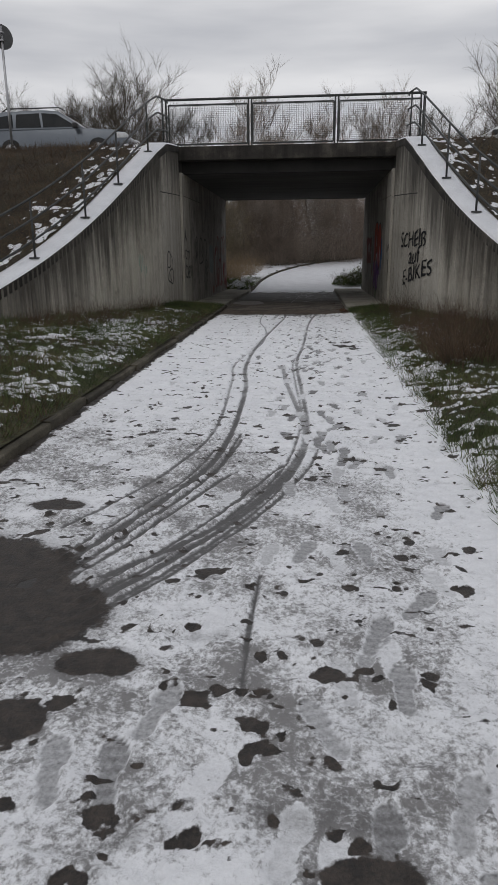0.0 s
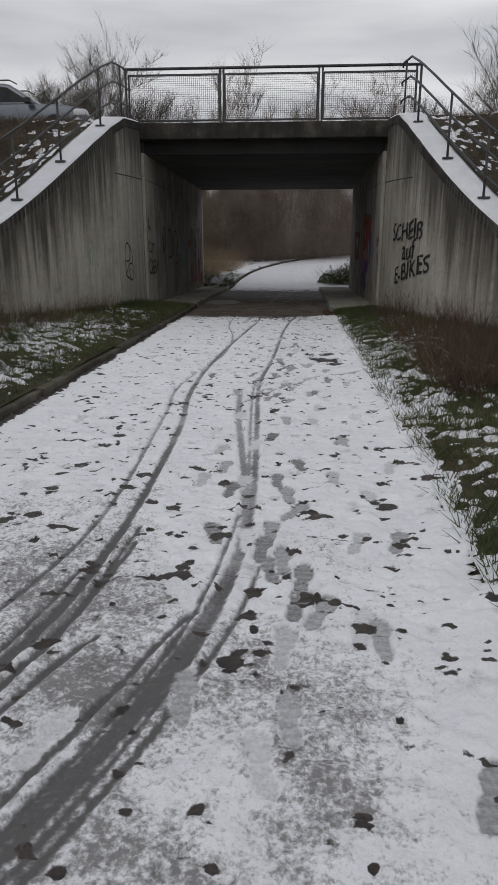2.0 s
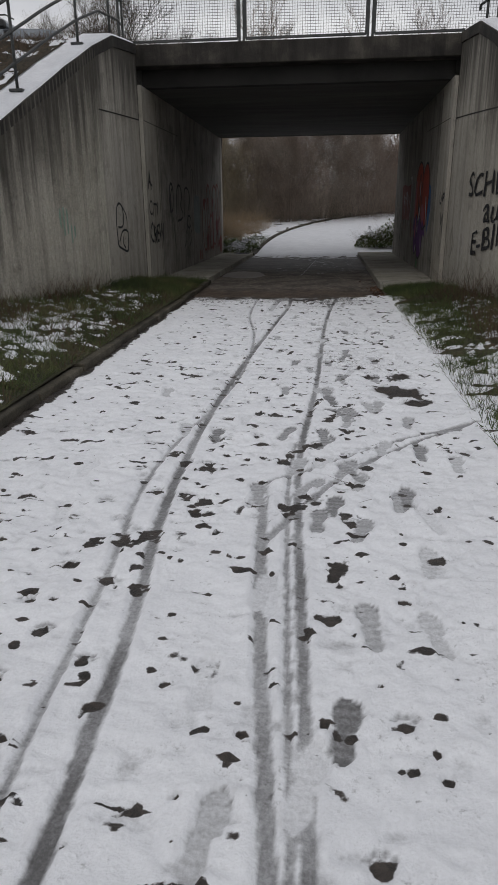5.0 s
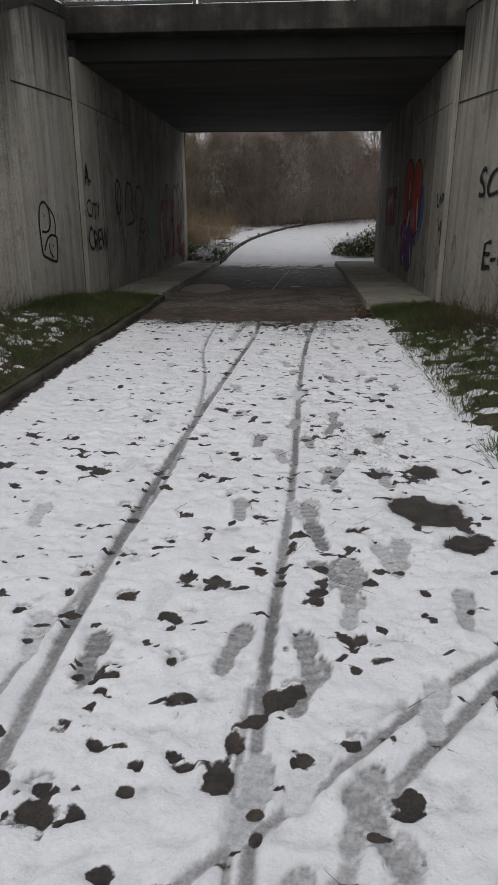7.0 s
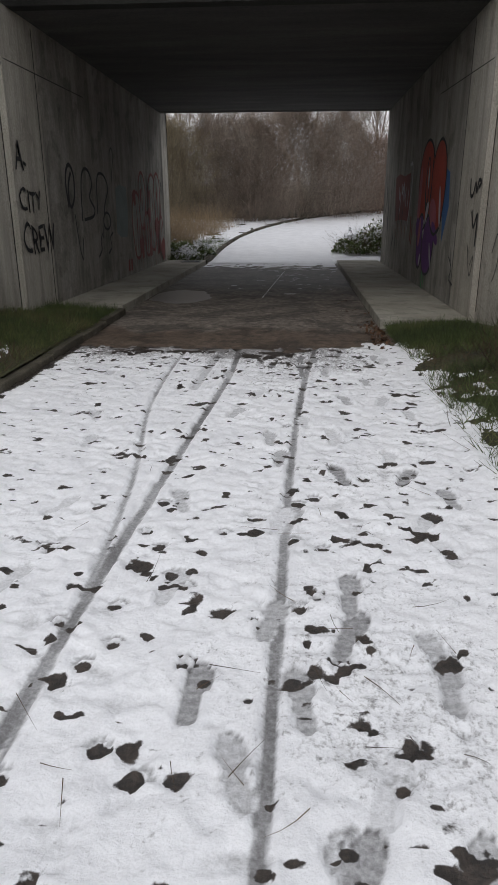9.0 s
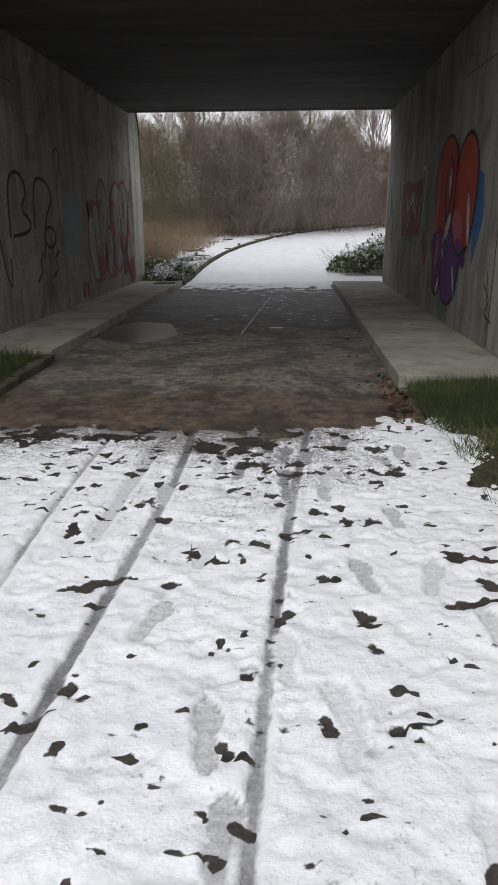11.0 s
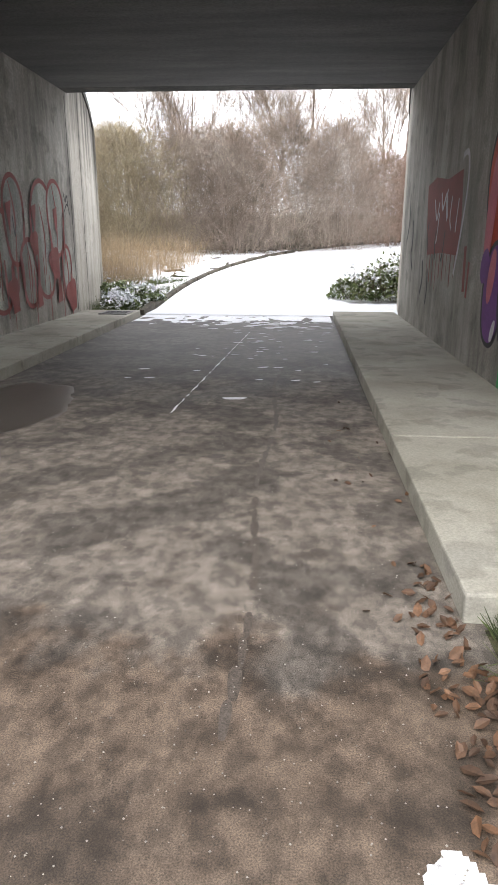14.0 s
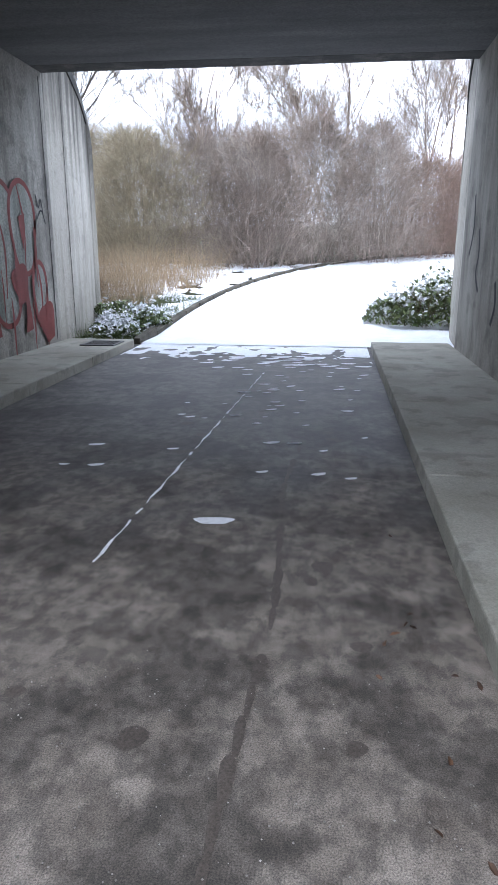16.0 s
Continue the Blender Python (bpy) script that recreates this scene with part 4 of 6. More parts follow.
def verge_snow(side, cover, seed):
    ys = np.arange(2, 20.9, 0.028)
    us = np.arange(0.0, 4.4, 0.028)
    Y, U = np.meshgrid(ys, us, indexing="ij")
    X, Z0 = verge_at(side, Y, U)
    T = 0.36 * (fbm(X * 10, Y * 10, seed, 4) - cover) + 0.10 * (fbm(X * 1.1, Y * 1.1, seed + 5, 3) - 0.5)
    T -= 0.3 * np.clip((Y - 18.6) / 2.5, 0, 1) * (0.5 + 0.5 * (U > 0.5))
    if side < 0:
        T -= 0.12 * np.clip((0.25 - U) / 0.25, 0, 1) + 0.06 * np.clip((U - 1.6) / 1.2, 0, 1)
    else:
        T += 0.06 * np.clip((0.4 - U) / 0.4, 0, 1) * (Y < 17) - 0.07 * np.clip((U - 1.0) / 0.7, 0, 1) * np.clip((Y - 8.5) / 3, 0, 1)
    T = np.minimum(T * 0.6, 0.012 + 0.03 * np.clip(U / 0.6, 0, 1) * fbm(X * 9, Y * 9, seed + 9, 3))
    ok = T > -0.002
    keep = ok[:-1, :-1] | ok[1:, :-1] | ok[1:, 1:] | ok[:-1, 1:]
    tagged(sheet("snow_patches", X, Y, Z0 + np.maximum(T, -0.01), SNOW, keep), "patches of old snow lying on the grass verge", "snow", kind="stuff")


verge_snow(-1, 0.555, 41)
verge_snow(1, 0.565, 47)


def bank_snow(side, seed):
    d = np.arange(0.2, 8.4, 0.05)
    u = np.arange(0.05, 7, 0.05)
    D, U = np.meshgrid(d, u, indexing="ij")
    X = SIDE[side] + side * (0.07 + flare(D) + 0.42 + U)
    Y = Y_IN - D
    Z0 = bank_z(Y) + bank_rough(X, Y, U, D)
    T = 0.25 * (fbm(X * 8, Y * 8, seed, 4) - 0.575) - 0.075 * np.clip((U - 0.4) / 1.4, 0, 1)
    T = np.minimum(T, 0.04)
    ok = T > -0.005
    keep = ok[:-1, :-1] | ok[1:, :-1] | ok[1:, 1:] | ok[:-1, 1:]
    tagged(sheet("snow_patches", X, Y, Z0 + np.maximum(T, -0.02), SNOW, keep), "scattered snow on the brown embankment slope", "snow", kind="stuff")


def coping_snow(side, way):
    d = np.arange(0.05, 8.3, 0.06)
    w = np.array([-0.01, 0.0, 0.02, 0.06, 0.12, 0.18, 0.24, 0.3, 0.36, 0.42, 0.46])
    D, W = np.meshgrid(d, w, indexing="ij")
    X = SIDE[side] + side * (0.07 + flare(D) + W)
    Y = (Y_IN if way < 0 else Y_OUT) + way * D
    h = 0.045 + 0.02 * (fbm(X * 5, Y * 5, 55, 3) - 0.5)
    Z = wing_top(D) + np.where(W < 0.01, -0.004, h) * np.where(W < 0.0, -1, 1) + 0.02 * W
    tagged(sheet("snow_strip", X, Y, Z, SNOW), "smooth snow lying along the wall's coping", "snow", kind="stuff")


for side in (-1, 1):
    bank_snow(side, 50 + side)
    coping_snow(side, -1)


def rear_snow():
    xs, ys = np.arange(-2.0, 1.4, 0.08), np.arange(-6, 3.25, 0.08)
    X, Y = np.meshgrid(xs, ys, indexing="ij")
    Z = 0.010 + 0.01 * (fbm(X * 4, Y * 4, 37, 3) - 0.5)
    tagged(sheet("snow_cover", X, Y, Z, SNOW), "trodden snow on the path", "snow", kind="stuff")


rear_snow()


# ---- railings ----
def deck_railing(y, label):
    rail = thing("railing", label, "railing")
    xs = [-3.5, -1.3, 0.92, 3.1]
    z0, z1 = Z_DECK, 5.34
    for x in (-3.5, -1.34, -1.26, 0.88, 0.96, 3.02, 3.12):
        bm = bmesh.new()
        box(bm, x - 0.022, y - 0.022, z0, x + 0.022, y + 0.022, z1 - 0.02, 0.004)
        part("post", bm, STEEL, rail)
    bm = bmesh.new()
    tube(bm, [(xs[0] - 0.05, y, z1), (xs[-1] + 0.05, y, z1)], 0.03, 10)
    part("top_rail", bm, STEEL, rail, smooth=True)
    for a, b in zip(xs, xs[1:]):
        a, b = a + 0.07, b - 0.07
        bm = bmesh.new()
        for za in (z0 + 0.07, z1 - 0.13):
            box(bm, a, y - 0.018, za - 0.02, b, y + 0.018, za + 0.02, 0.003)
        for xa in (a, b):
            box(bm, xa - 0.018, y - 0.018, z0 + 0.07, xa + 0.018, y + 0.018, z1 - 0.13, 0.003)
        fr = part("panel_frame", bm, STEEL, rail)
        bm = bmesh.new()
        for xx in np.arange(a + 0.045, b, 0.045):
            box(bm, xx - 0.0022, y - 0.0022, z0 + 0.08, xx + 0.0022, y + 0.0022, z1 - 0.14)
        for zz in np.arange(z0 + 0.12, z1 - 0.14, 0.045):
            box(bm, a, y + 0.001, zz - 0.0022, b, y + 0.0055, zz + 0.0022)
        part("wire_mesh", bm, STEEL, fr, "fine square wire mesh")
    return rail


deck_railing(Y_IN + 0.14, "dark steel railing with wire-mesh panels on the bridge edge")
deck_railing(Y_OUT - 0.14, "dark steel railing with wire-mesh panels on the far bridge edge")


def wing_railing(side, way, y0):
    rail = thing("railing", "dark steel tube railing stepping down the snowy wing wall", "railing", group="wing railings")

    def at(d, h):
        x = SIDE[side] + side * (0.07 + flare(d) + 0.2)
        return (float(x), float(y0 + way * d), float(wing_top(d)) + h)

    for d in (0.7, 2.05, 3.75, 4.95, 6.2, 7.5):
        bm = bmesh.new()
        tube(bm, [at(d, -0.1), at(d, 1.06)], 0.021, 8)
        post = part("post", bm, STEEL, rail, smooth=True)
        bm = bmesh.new()
        x, y, z = at(d, 0.05)
        box(bm, x - 0.09, y - 0.07, z - 0.02, x + 0.09, y + 0.07, z + 0.012, 0.004)
        part("base_plate", bm, STEEL, post)
    for h in (0.36, 0.72, 1.08):
        bm = bmesh.new()
        pts = [at(d, h) for d in np.linspace(0.25, 8.2, 26)]
        pts.insert(0, (float(SIDE[side] + side * 0.34), y0 - way * 0.14, 4.2 + h))
        tube(bm, pts, 0.021, 8)
        part("rail", bm, STEEL, rail, smooth=True)


for side in (-1, 1):
    wing_railing(side, -1, Y_IN)
# ---- plants ----
def shrub(x, y, z, w, h, seed, mat, label, n=2600):
    """A dense leafless shrub: stems from the base and a mass of twigs."""
    rs = np.random.RandomState(seed)
    base = thing("shrub", label, "shrub", pose(x, y, z), "leafless shrubs")
    m = 70
    a = rs.uniform(0, math.tau, m)
    lean = rs.uniform(0.05, 0.6, m)
    P = np.stack([np.cos(a) * 0.5 * w * rs.uniform(0, 0.8, m), np.sin(a) * 0.4 * w * rs.uniform(0, 0.8, m), np.full(m, -0.2)], -1)
    D = np.stack([np.cos(a) * lean, np.sin(a) * lean, np.ones(m)], -1)
    strands("stem_mass", P, D, rs.uniform(0.6, 1.0, m) * h, rs.uniform(0.008, 0.018, m), mat, 0.25, seed, 4, base)
    # twigs fill an uneven dome
    t = rs.uniform(0.0, 1, n) ** 0.75
    a = rs.uniform(0, math.tau, n)
    lump = 1 + 0.28 * np.sin(a * 3 + seed) + 0.18 * np.sin(a * 7 + seed * 2)
    rad = np.sqrt(rs.uniform(0.02, 1, n)) * np.sqrt(np.clip(1 - t ** 2.2, 0.03, 1)) * w * 0.95 * lump
    P = np.stack([np.cos(a) * rad, np.sin(a) * rad * 0.8, t * h * 0.86 * (0.85 + 0.15 * lump)], -1)
    D = np.stack([np.cos(a) * 0.5, np.sin(a) * 0.5, np.full(n, 0.6)], -1) + rs.normal(0, 0.6, (n, 3))
    strands("twig_mass", P, D, rs.uniform(0.3, 1.0, n), rs.uniform(0.0035, 0.008, n), mat, 0.45, seed + 1, 1, base)
    return base


TWIG_RED = surf("reddish_twigs", [(0.17, 0.11, 0.085), (0.25, 0.17, 0.13), (0.29, 0.22, 0.17)], 0.7, 12, 0.9, 0, island=0.4)
TWIG_TAN = surf("tan_twigs", [(0.19, 0.15, 0.09), (0.28, 0.23, 0.15), (0.31, 0.26, 0.18)], 0.7, 12, 0.9, 0, island=0.4)
rnd = random.Random(5)
for i, (x, y, w, h) in enumerate(((-9.2, 42.5, 1.9, 3.6), (-7.2, 43.2, 1.9, 4.2), (-5.2, 42.2, 1.8, 3.9), (-3.4, 43.2, 1.8, 4.0), (-1.6, 43.0, 1.7, 3.9), (0.0, 44.6, 2.1, 4.4), (1.9, 45.0, 2.1, 4.3), (4.0, 46.6, 1.9, 3.5), (5.9, 48.2, 2.0, 3.4), (8.0, 50.2, 2.2, 3.5), (10.6, 52.2, 2.4, 3.6), (-6.4, 46.0, 2.2, 4.4), (-2.4, 46.2, 2.2, 4.2), (2.4, 48.4, 2.2, 3.8), (-10.8, 44.5, 2.2, 4.2), (6.5, 51.5, 2.4, 3.8))):
    mat = (TWIG_TAN if x < -4.5 else TWIG_RED if x > 2.5 else TWIG)
    shrub(x, y, LAND(y), w * 1.08, h * (1.14 if x < 3.5 else 1.06), 100 + i, mat, ("tan " if x < -4.5 else "reddish " if x > 2.5 else "grey-brown ") + "leafless shrub in a dense winter thicket", 6500 if y < 45.5 else 4000)
for i, (x, y, w, h) in enumerate(((-9.0, 36.5, 1.5, 8.4), (-11.4, 37.0, 1.7, 8.2), (-13.6, 36.4, 1.6, 8.6), (-16.0, 37.2, 1.7, 9.0), (-19.0, 36.8, 1.9, 8.6), (8.6, 37.4, 1.4, 7.6), (12.4, 37.2, 1.8, 8.4))):
    shrub(x, y, 0.3, w, h, 200 + i, BARK, "tall leafless roadside shrub behind the embankment", 2400)
# far woods that close the view
def far_woods():
    rs = np.random.RandomState(77)
    n = 9000
    a = rs.uniform(-0.9, 0.9, n)
    r = rs.uniform(58, 75, n)
    P = np.stack([np.sin(a) * r, 5 + np.cos(a) * r, 2 + rs.uniform(0, 1, n) ** 1.5 * 4.0], -1)
    D = np.stack([rs.normal(0, 0.3, n), rs.normal(0, 0.3, n), np.ones(n)], -1)
    ob = strands("far_woods", P, D, rs.uniform(0.8, 2.6, n), rs.uniform(0.012, 0.03, n), TWIG, 0.2, 78, 2)
    tagged(ob, "distant belt of leafless woodland behind the thicket", "woodland", kind="stuff")


far_woods()


def blades(name, label, X, Y, Z, hmin, hmax, mat, seed, lean=0.5, r=0.0035, category="grass"):
    rs = np.random.RandomState(seed)
    n = len(X)
    P = np.stack([X, Y, Z], -1)
    D = np.stack([rs.normal(0, lean, n), rs.normal(0, lean, n), np.ones(n)], -1)
    ob = strands(name, P, D, rs.uniform(hmin, hmax, n), rs.uniform(0.6, 1.2, n) * r, mat, 0.5, seed, 1 if hmax < 0.2 else 2)
    return tagged(ob, label, category, kind="stuff")


def verge_grass(side, n, seed, ymin, ymax, umax, hmin, hmax, mat, thresh, label, sc=1.2):
    rs = np.random.RandomState(seed)
    Y, U = rs.uniform(ymin, ymax, n), rs.uniform(0.02, umax, n)
    X, Z = verge_at(side, Y, U)
    ok = fbm(X * sc, Y * sc, seed, 3) > thresh
    blades("grass", label, X[ok], Y[ok], Z[ok] - 0.02, hmin, hmax, mat, seed, 0.75, 0.0042)


verge_grass(-1, 56000, 61, 3, 22.2, 3.4, 0.05, 0.15, GRASS, 0.42, "short rough green grass on the verge")
verge_grass(1, 42000, 62, 3, 21.3, 2.4, 0.05, 0.15, GRASS, 0.46, "short rough green grass beside the path")
verge_grass(-1, 34000, 63, 6, 21.3, 3.8, 0.04, 0.16, DEADGRASS, 0.45, "brown dead grass on the verge")
verge_grass(1, 26000, 64, 4, 21.3, 2.4, 0.03, 0.09, DEADGRASS, 0.45, "brown dead grass beside the path")
verge_grass(1, 9000, 65, 20.0, 21.4, 0.9, 0.05, 0.13, GRASS, 0.3, "bright green grass at the walkway's end")
verge_grass(-1, 14000, 66, 19.4, 22.4, 1.3, 0.05, 0.15, GRASS, 0.3, "bright green grass below the wing wall")


verge_grass(1, 42000, 69, 4, 20, 2.4, 0.06, 0.19, GRASS, 0.55, "tufts of green grass standing out of the snow", 3.0)
verge_grass(-1, 42000, 70, 5, 21, 3.2, 0.06, 0.19, GRASS, 0.53, "tufts of green grass standing out of the snow", 3.0)


def bank_grass(side, n, seed):
    rs = np.random.RandomState(seed)
    D, U = rs.uniform(-0.6, 8.3, n), rs.uniform(0.1, 9, n) ** 1.0
    X = SIDE[side] + side * (0.07 + flare(np.clip(D, 0, None)) + 0.5 + U)
    Y = Y_IN - D
    Z = bank_z(Y) + bank_rough(X, Y, U, D)
    blades("grass", "brown winter grass on the embankment", X, Y, Z - 0.03, 0.06, 0.24, DEADGRASS, seed, 0.8, 0.006)


bank_grass(-1, 26000, 67)
bank_grass(1, 16000, 68)


def bramble(name, label, x0, x1, y0, y1, n, hmin, hmax, seed, mat, side=1):
    """A tangle of arching dead stems."""
    rs = np.random.RandomState(seed)
    X, Y = rs.uniform(x0, x1, n), rs.uniform(y0, y1, n)
    ok = fbm(X * 1.1, Y * 1.1, seed, 2) > 0.42
    X, Y = X[ok], Y[ok]
    U = np.abs(X - (KERB_R + 0.06)) if side > 0 else np.abs(X - KERB_L)
    _, Z = verge_at(side, Y, U)
    P = np.stack([X, Y, Z - 0.03], -1)
    D = np.stack([rs.normal(0, 0.5, len(X)), rs.normal(0, 0.5, len(X)), np.ones(len(X))], -1)
    ob = strands(name, P, D, rs.uniform(hmin, hmax, len(X)), rs.uniform(0.0025, 0.005, len(X)), mat, 0.6, seed, 4)
    tagged(ob, label, "brambles", kind="stuff")


bramble("brambles", "tangle of reddish-brown dead weeds before the wall", 1.95, 4.6, 10.8, 19.5, 6500, 0.15, 0.6, 71, DEADGRASS)
bramble("brambles", "tangle of reddish-brown dead weeds before the wall", 1.9, 2.5, 11.2, 13.2, 900, 0.2, 0.6, 73, DEADGRASS)
bramble("brambles", "low brown weeds along the foot of the wall", -4.6, -3.2, 13.5, 19.5, 2600, 0.12, 0.4, 72, DEADGRASS, -1)


# reeds, low plants and snow behind the tunnel
FRX, FRY = FLX + np.cos(FLA) * 3.5, FLY - np.sin(FLA) * 3.5


def behind():
    rs = np.random.RandomState(81)
    n = 9000
    X, Y = rs.uniform(-7.5, -1.2, n), rs.uniform(34.2, 40.5, n)
    edge = np.interp(Y, FLY, FLX)
    ok = (X < edge - 0.9 - 0.5 * fbm(X, Y, 3, 2)) & (X < -2.7 + (Y - 34) * 0.25)
    X, Y = X[ok], Y[ok]
    blades("tall_grass", "tall straw-coloured dry grass beside the far path", X, Y, far_ground(Y) - 0.05, 0.4, 1.15, REED, 82, 0.22, 0.004)
    n = 14000
    X, Y = rs.uniform(-4.2, -1.2, n), rs.uniform(31.4, 36.5, n)
    ok = (X < np.interp(Y, FLY, FLX) - 0.12) & (fbm(X * 1.5, Y * 1.5, 9, 2) > 0.45)
    blades("grass", "bright green grass at the tunnel's exit", X[ok], Y[ok], far_ground(Y[ok]) - 0.02, 0.06, 0.3, GRASS, 83, 0.5)
    # snow on the land left of the far path
    xs, ys = np.arange(-9, 9, 0.07), np.arange(31.35, 44, 0.07)
    GX, GY = np.meshgrid(xs, ys, indexing="ij")
    T = 0.28 * (fbm(GX * 3, GY * 3, 84, 4) - 0.47)
    gap = np.maximum(np.interp(GY, FLY, FLX) - 0.1 - GX, GX - np.interp(GY, FRY, FRX))
    T += 0.05 * (GX > 1)
    T -= 0.5 * np.clip(0.04 - gap, 0, 1) + 0.05 * (GY < 33.4) * (GX < 0)
    T = np.minimum(T, 0.04)
    ok = T > -0.004
    keep = ok[:-1, :-1] | ok[1:, :-1] | ok[1:, 1:] | ok[:-1, 1:]
    tagged(sheet("snow_patches", GX, GY, far_ground(GY) + 0.01 + np.maximum(T, -0.03), SNOW, keep), "snow lying over the grass beyond the underpass", "snow", kind="stuff")
    # kerb of the far path
    row = thing("kerb_row", "weathered kerb stones along the far path", "kerb", kind="structure")
    bm = bmesh.new()
    box(bm, -0.11, 0.005, -0.25, 0.0, 0.995, 0.0, 0.012)
    st = part("kerb_stone", bm, KERB, row)
    for i in range(0, 28):
        ob = st if i == 0 else st.copy()
        if i:
            scene.collection.objects.link(ob)
        k = min(len(FLX) - 1, i * 4)
        ob.matrix_basis = pose(float(FLX[k]), float(FLY[k]), float(far_ground(FLY[k])) + 0.09, 4.5, 0, -math.degrees(float(FLA[k])))


behind()


def leaf_heap(name, label, cx, cy, rx, ry, h, n, seed, mat, size, z0=0.0):
    """A low bush or litter of many small leaves."""
    rs = np.random.RandomState(seed)
    a, r = rs.uniform(0, math.tau, n), np.sqrt(rs.uniform(0, 1, n))
    X, Y = cx + np.cos(a) * r * rx, cy + np.sin(a) * r * ry
    top = h * np.sqrt(np.clip(1 - r ** 2, 0, 1)) * (0.25 + 1.5 * fbm(X * 3, Y * 3, seed, 3))
    Z = z0 + rs.uniform(0.15, 1, n) ** 0.6 * top + 0.006
    verts, faces = [], []
    for i in range(n):
        m = Euler((rs.normal(0, 0.6), rs.normal(0, 0.6), rs.uniform(0, 6.28))).to_matrix()
        s = size * rs.uniform(0.6, 1.3)
        k = len(verts)
        for p in ((-1, 0, 0.0), (-0.35, 0.5, 0.12), (0.45, 0.42, 0.1), (1, 0, -0.1), (0.45, -0.42, 0.1), (-0.35, -0.5, 0.12), (0, 0, -0.04)):
            v = m @ Vector((p[0] * s, p[1] * s, p[2] * s))
            verts.append((X[i] + v.x, Y[i] + v.y, max(Z[i] + v.z, z0 + 0.003)))
        faces += [(k, k + 1, k + 6), (k + 1, k + 2, k + 6), (k + 2, k + 3, k + 6), (k + 3, k + 4, k + 6), (k + 4, k + 5, k + 6), (k + 5, k, k + 6)]
    return mesh_of(name, verts, faces, mat)


def bramble_bush():
    base = thing("bramble_bush", "low green bramble bush dusted with snow beside the far path", "bush", pose(0, 0, 0))
    for cx, cy, rx, ry, h, seed in ((2.25, 34.0, 0.95, 0.9, 0.5, 91), (3.2, 35.4, 1.2, 1.3, 0.65, 92), (4.6, 37.0, 1.5, 1.2, 0.7, 95)):
        ob = new("leaves", leaf_heap("leaves", "", cx, cy, rx, ry, h, 2300, seed, IVY, 0.05, float(far_ground(cy)) + 0.02))
        ob.parent = base
        tagged(ob, "green bramble leaves", kind="stuff")
        sn = new("snow", leaf_heap("snow", "", cx, cy, rx * 0.95, ry * 0.95, h * 1.12, 620, seed + 30, SNOW, 0.05, float(far_ground(cy)) + 0.03))
        sn.parent = base
        tagged(sn, "snow caught on the leaves", kind="stuff")
        rs = np.random.RandomState(seed)
        n = 260
        a = rs.uniform(0, 6.28, n)
        P = np.stack([cx + np.cos(a) * rx * rs.uniform(0, 0.9, n), cy + np.sin(a) * ry * rs.uniform(0, 0.9, n), np.full(n, float(far_ground(cy)))], -1)
        strands("stem_mass", P, np.stack([np.cos(a) * 0.6, np.sin(a) * 0.6, np.ones(n)], -1), rs.uniform(0.3, 0.9, n), np.full(n, 0.005), DEADGRASS, 0.4, seed, 3, base)


bramble_bush()


def exit_brambles():
    base = thing("bramble_bush", "low green brambles dusted with snow below the wing wall", "bush", pose(0, 0, 0))
    for cx, cy, rx, ry, h, seed in ((-2.75, 32.2, 0.42, 0.6, 0.26, 191), (-2.6, 33.3, 0.5, 0.7, 0.28, 192), (-3.3, 33.6, 0.6, 0.7, 0.34, 193)):
        z = float(far_ground(cy)) + 0.01
        ob = new("leaves", leaf_heap("leaves", "", cx, cy, rx, ry, h, 900, seed, IVY, 0.045, z))
        ob.parent = base
        tagged(ob, "green bramble leaves", kind="stuff")
        sn = new("snow", leaf_heap("snow", "", cx, cy, rx * 0.95, ry * 0.95, h * 1.1, 420, seed + 30, SNOW, 0.045, z + 0.01))
        sn.parent = base
        tagged(sn, "snow caught on the leaves", kind="stuff")


exit_brambles()


def drain_cover():
    """A square iron grating let into the walkway's end."""
    base = thing("drain_cover", "dark wet iron drain grating set in the concrete walkway", "drain", pose(-2.42, 30.6, 0.118))
    iron = surf("cast_iron", [(0.03, 0.03, 0.033), (0.06, 0.06, 0.065)], 8, 60, 0.4, 0.3, 0.002, metal=0.5)
    for x0, y0, x1, y1 in ((-0.24, -0.24, 0.24, -0.2), (-0.24, 0.2, 0.24, 0.24), (-0.24, -0.2, -0.2, 0.2), (0.2, -0.2, 0.24, 0.2)):
        bm = bmesh.new()
        box(bm, x0, y0, -0.004, x1, y1, 0.012, 0.003)
        part("frame", bm, iron, base)
    for k in range(8):
        bm = bmesh.new()
        box(bm, -0.2, -0.19 + k * 0.05, -0.004, 0.2, -0.165 + k * 0.05, 0.009, 0.003)
        part("bar", bm, iron, base)


drain_cover()
ob = new("leaf_litter", leaf_heap("leaf_litter", "", 1.21, 20.95, 0.11, 0.95, 0.02, 150, 93, LEAF, 0.028))
tagged(ob, "brown fallen leaves gathered against the kerb", "leaves", kind="stuff")
ob = new("leaf_litter", leaf_heap("leaf_litter", "", 1.1, 23.0, 0.2, 2.2, 0.008, 24, 94, LEAF, 0.022))
tagged(ob, "a few brown leaves scattered on the asphalt", "leaves", kind="stuff")
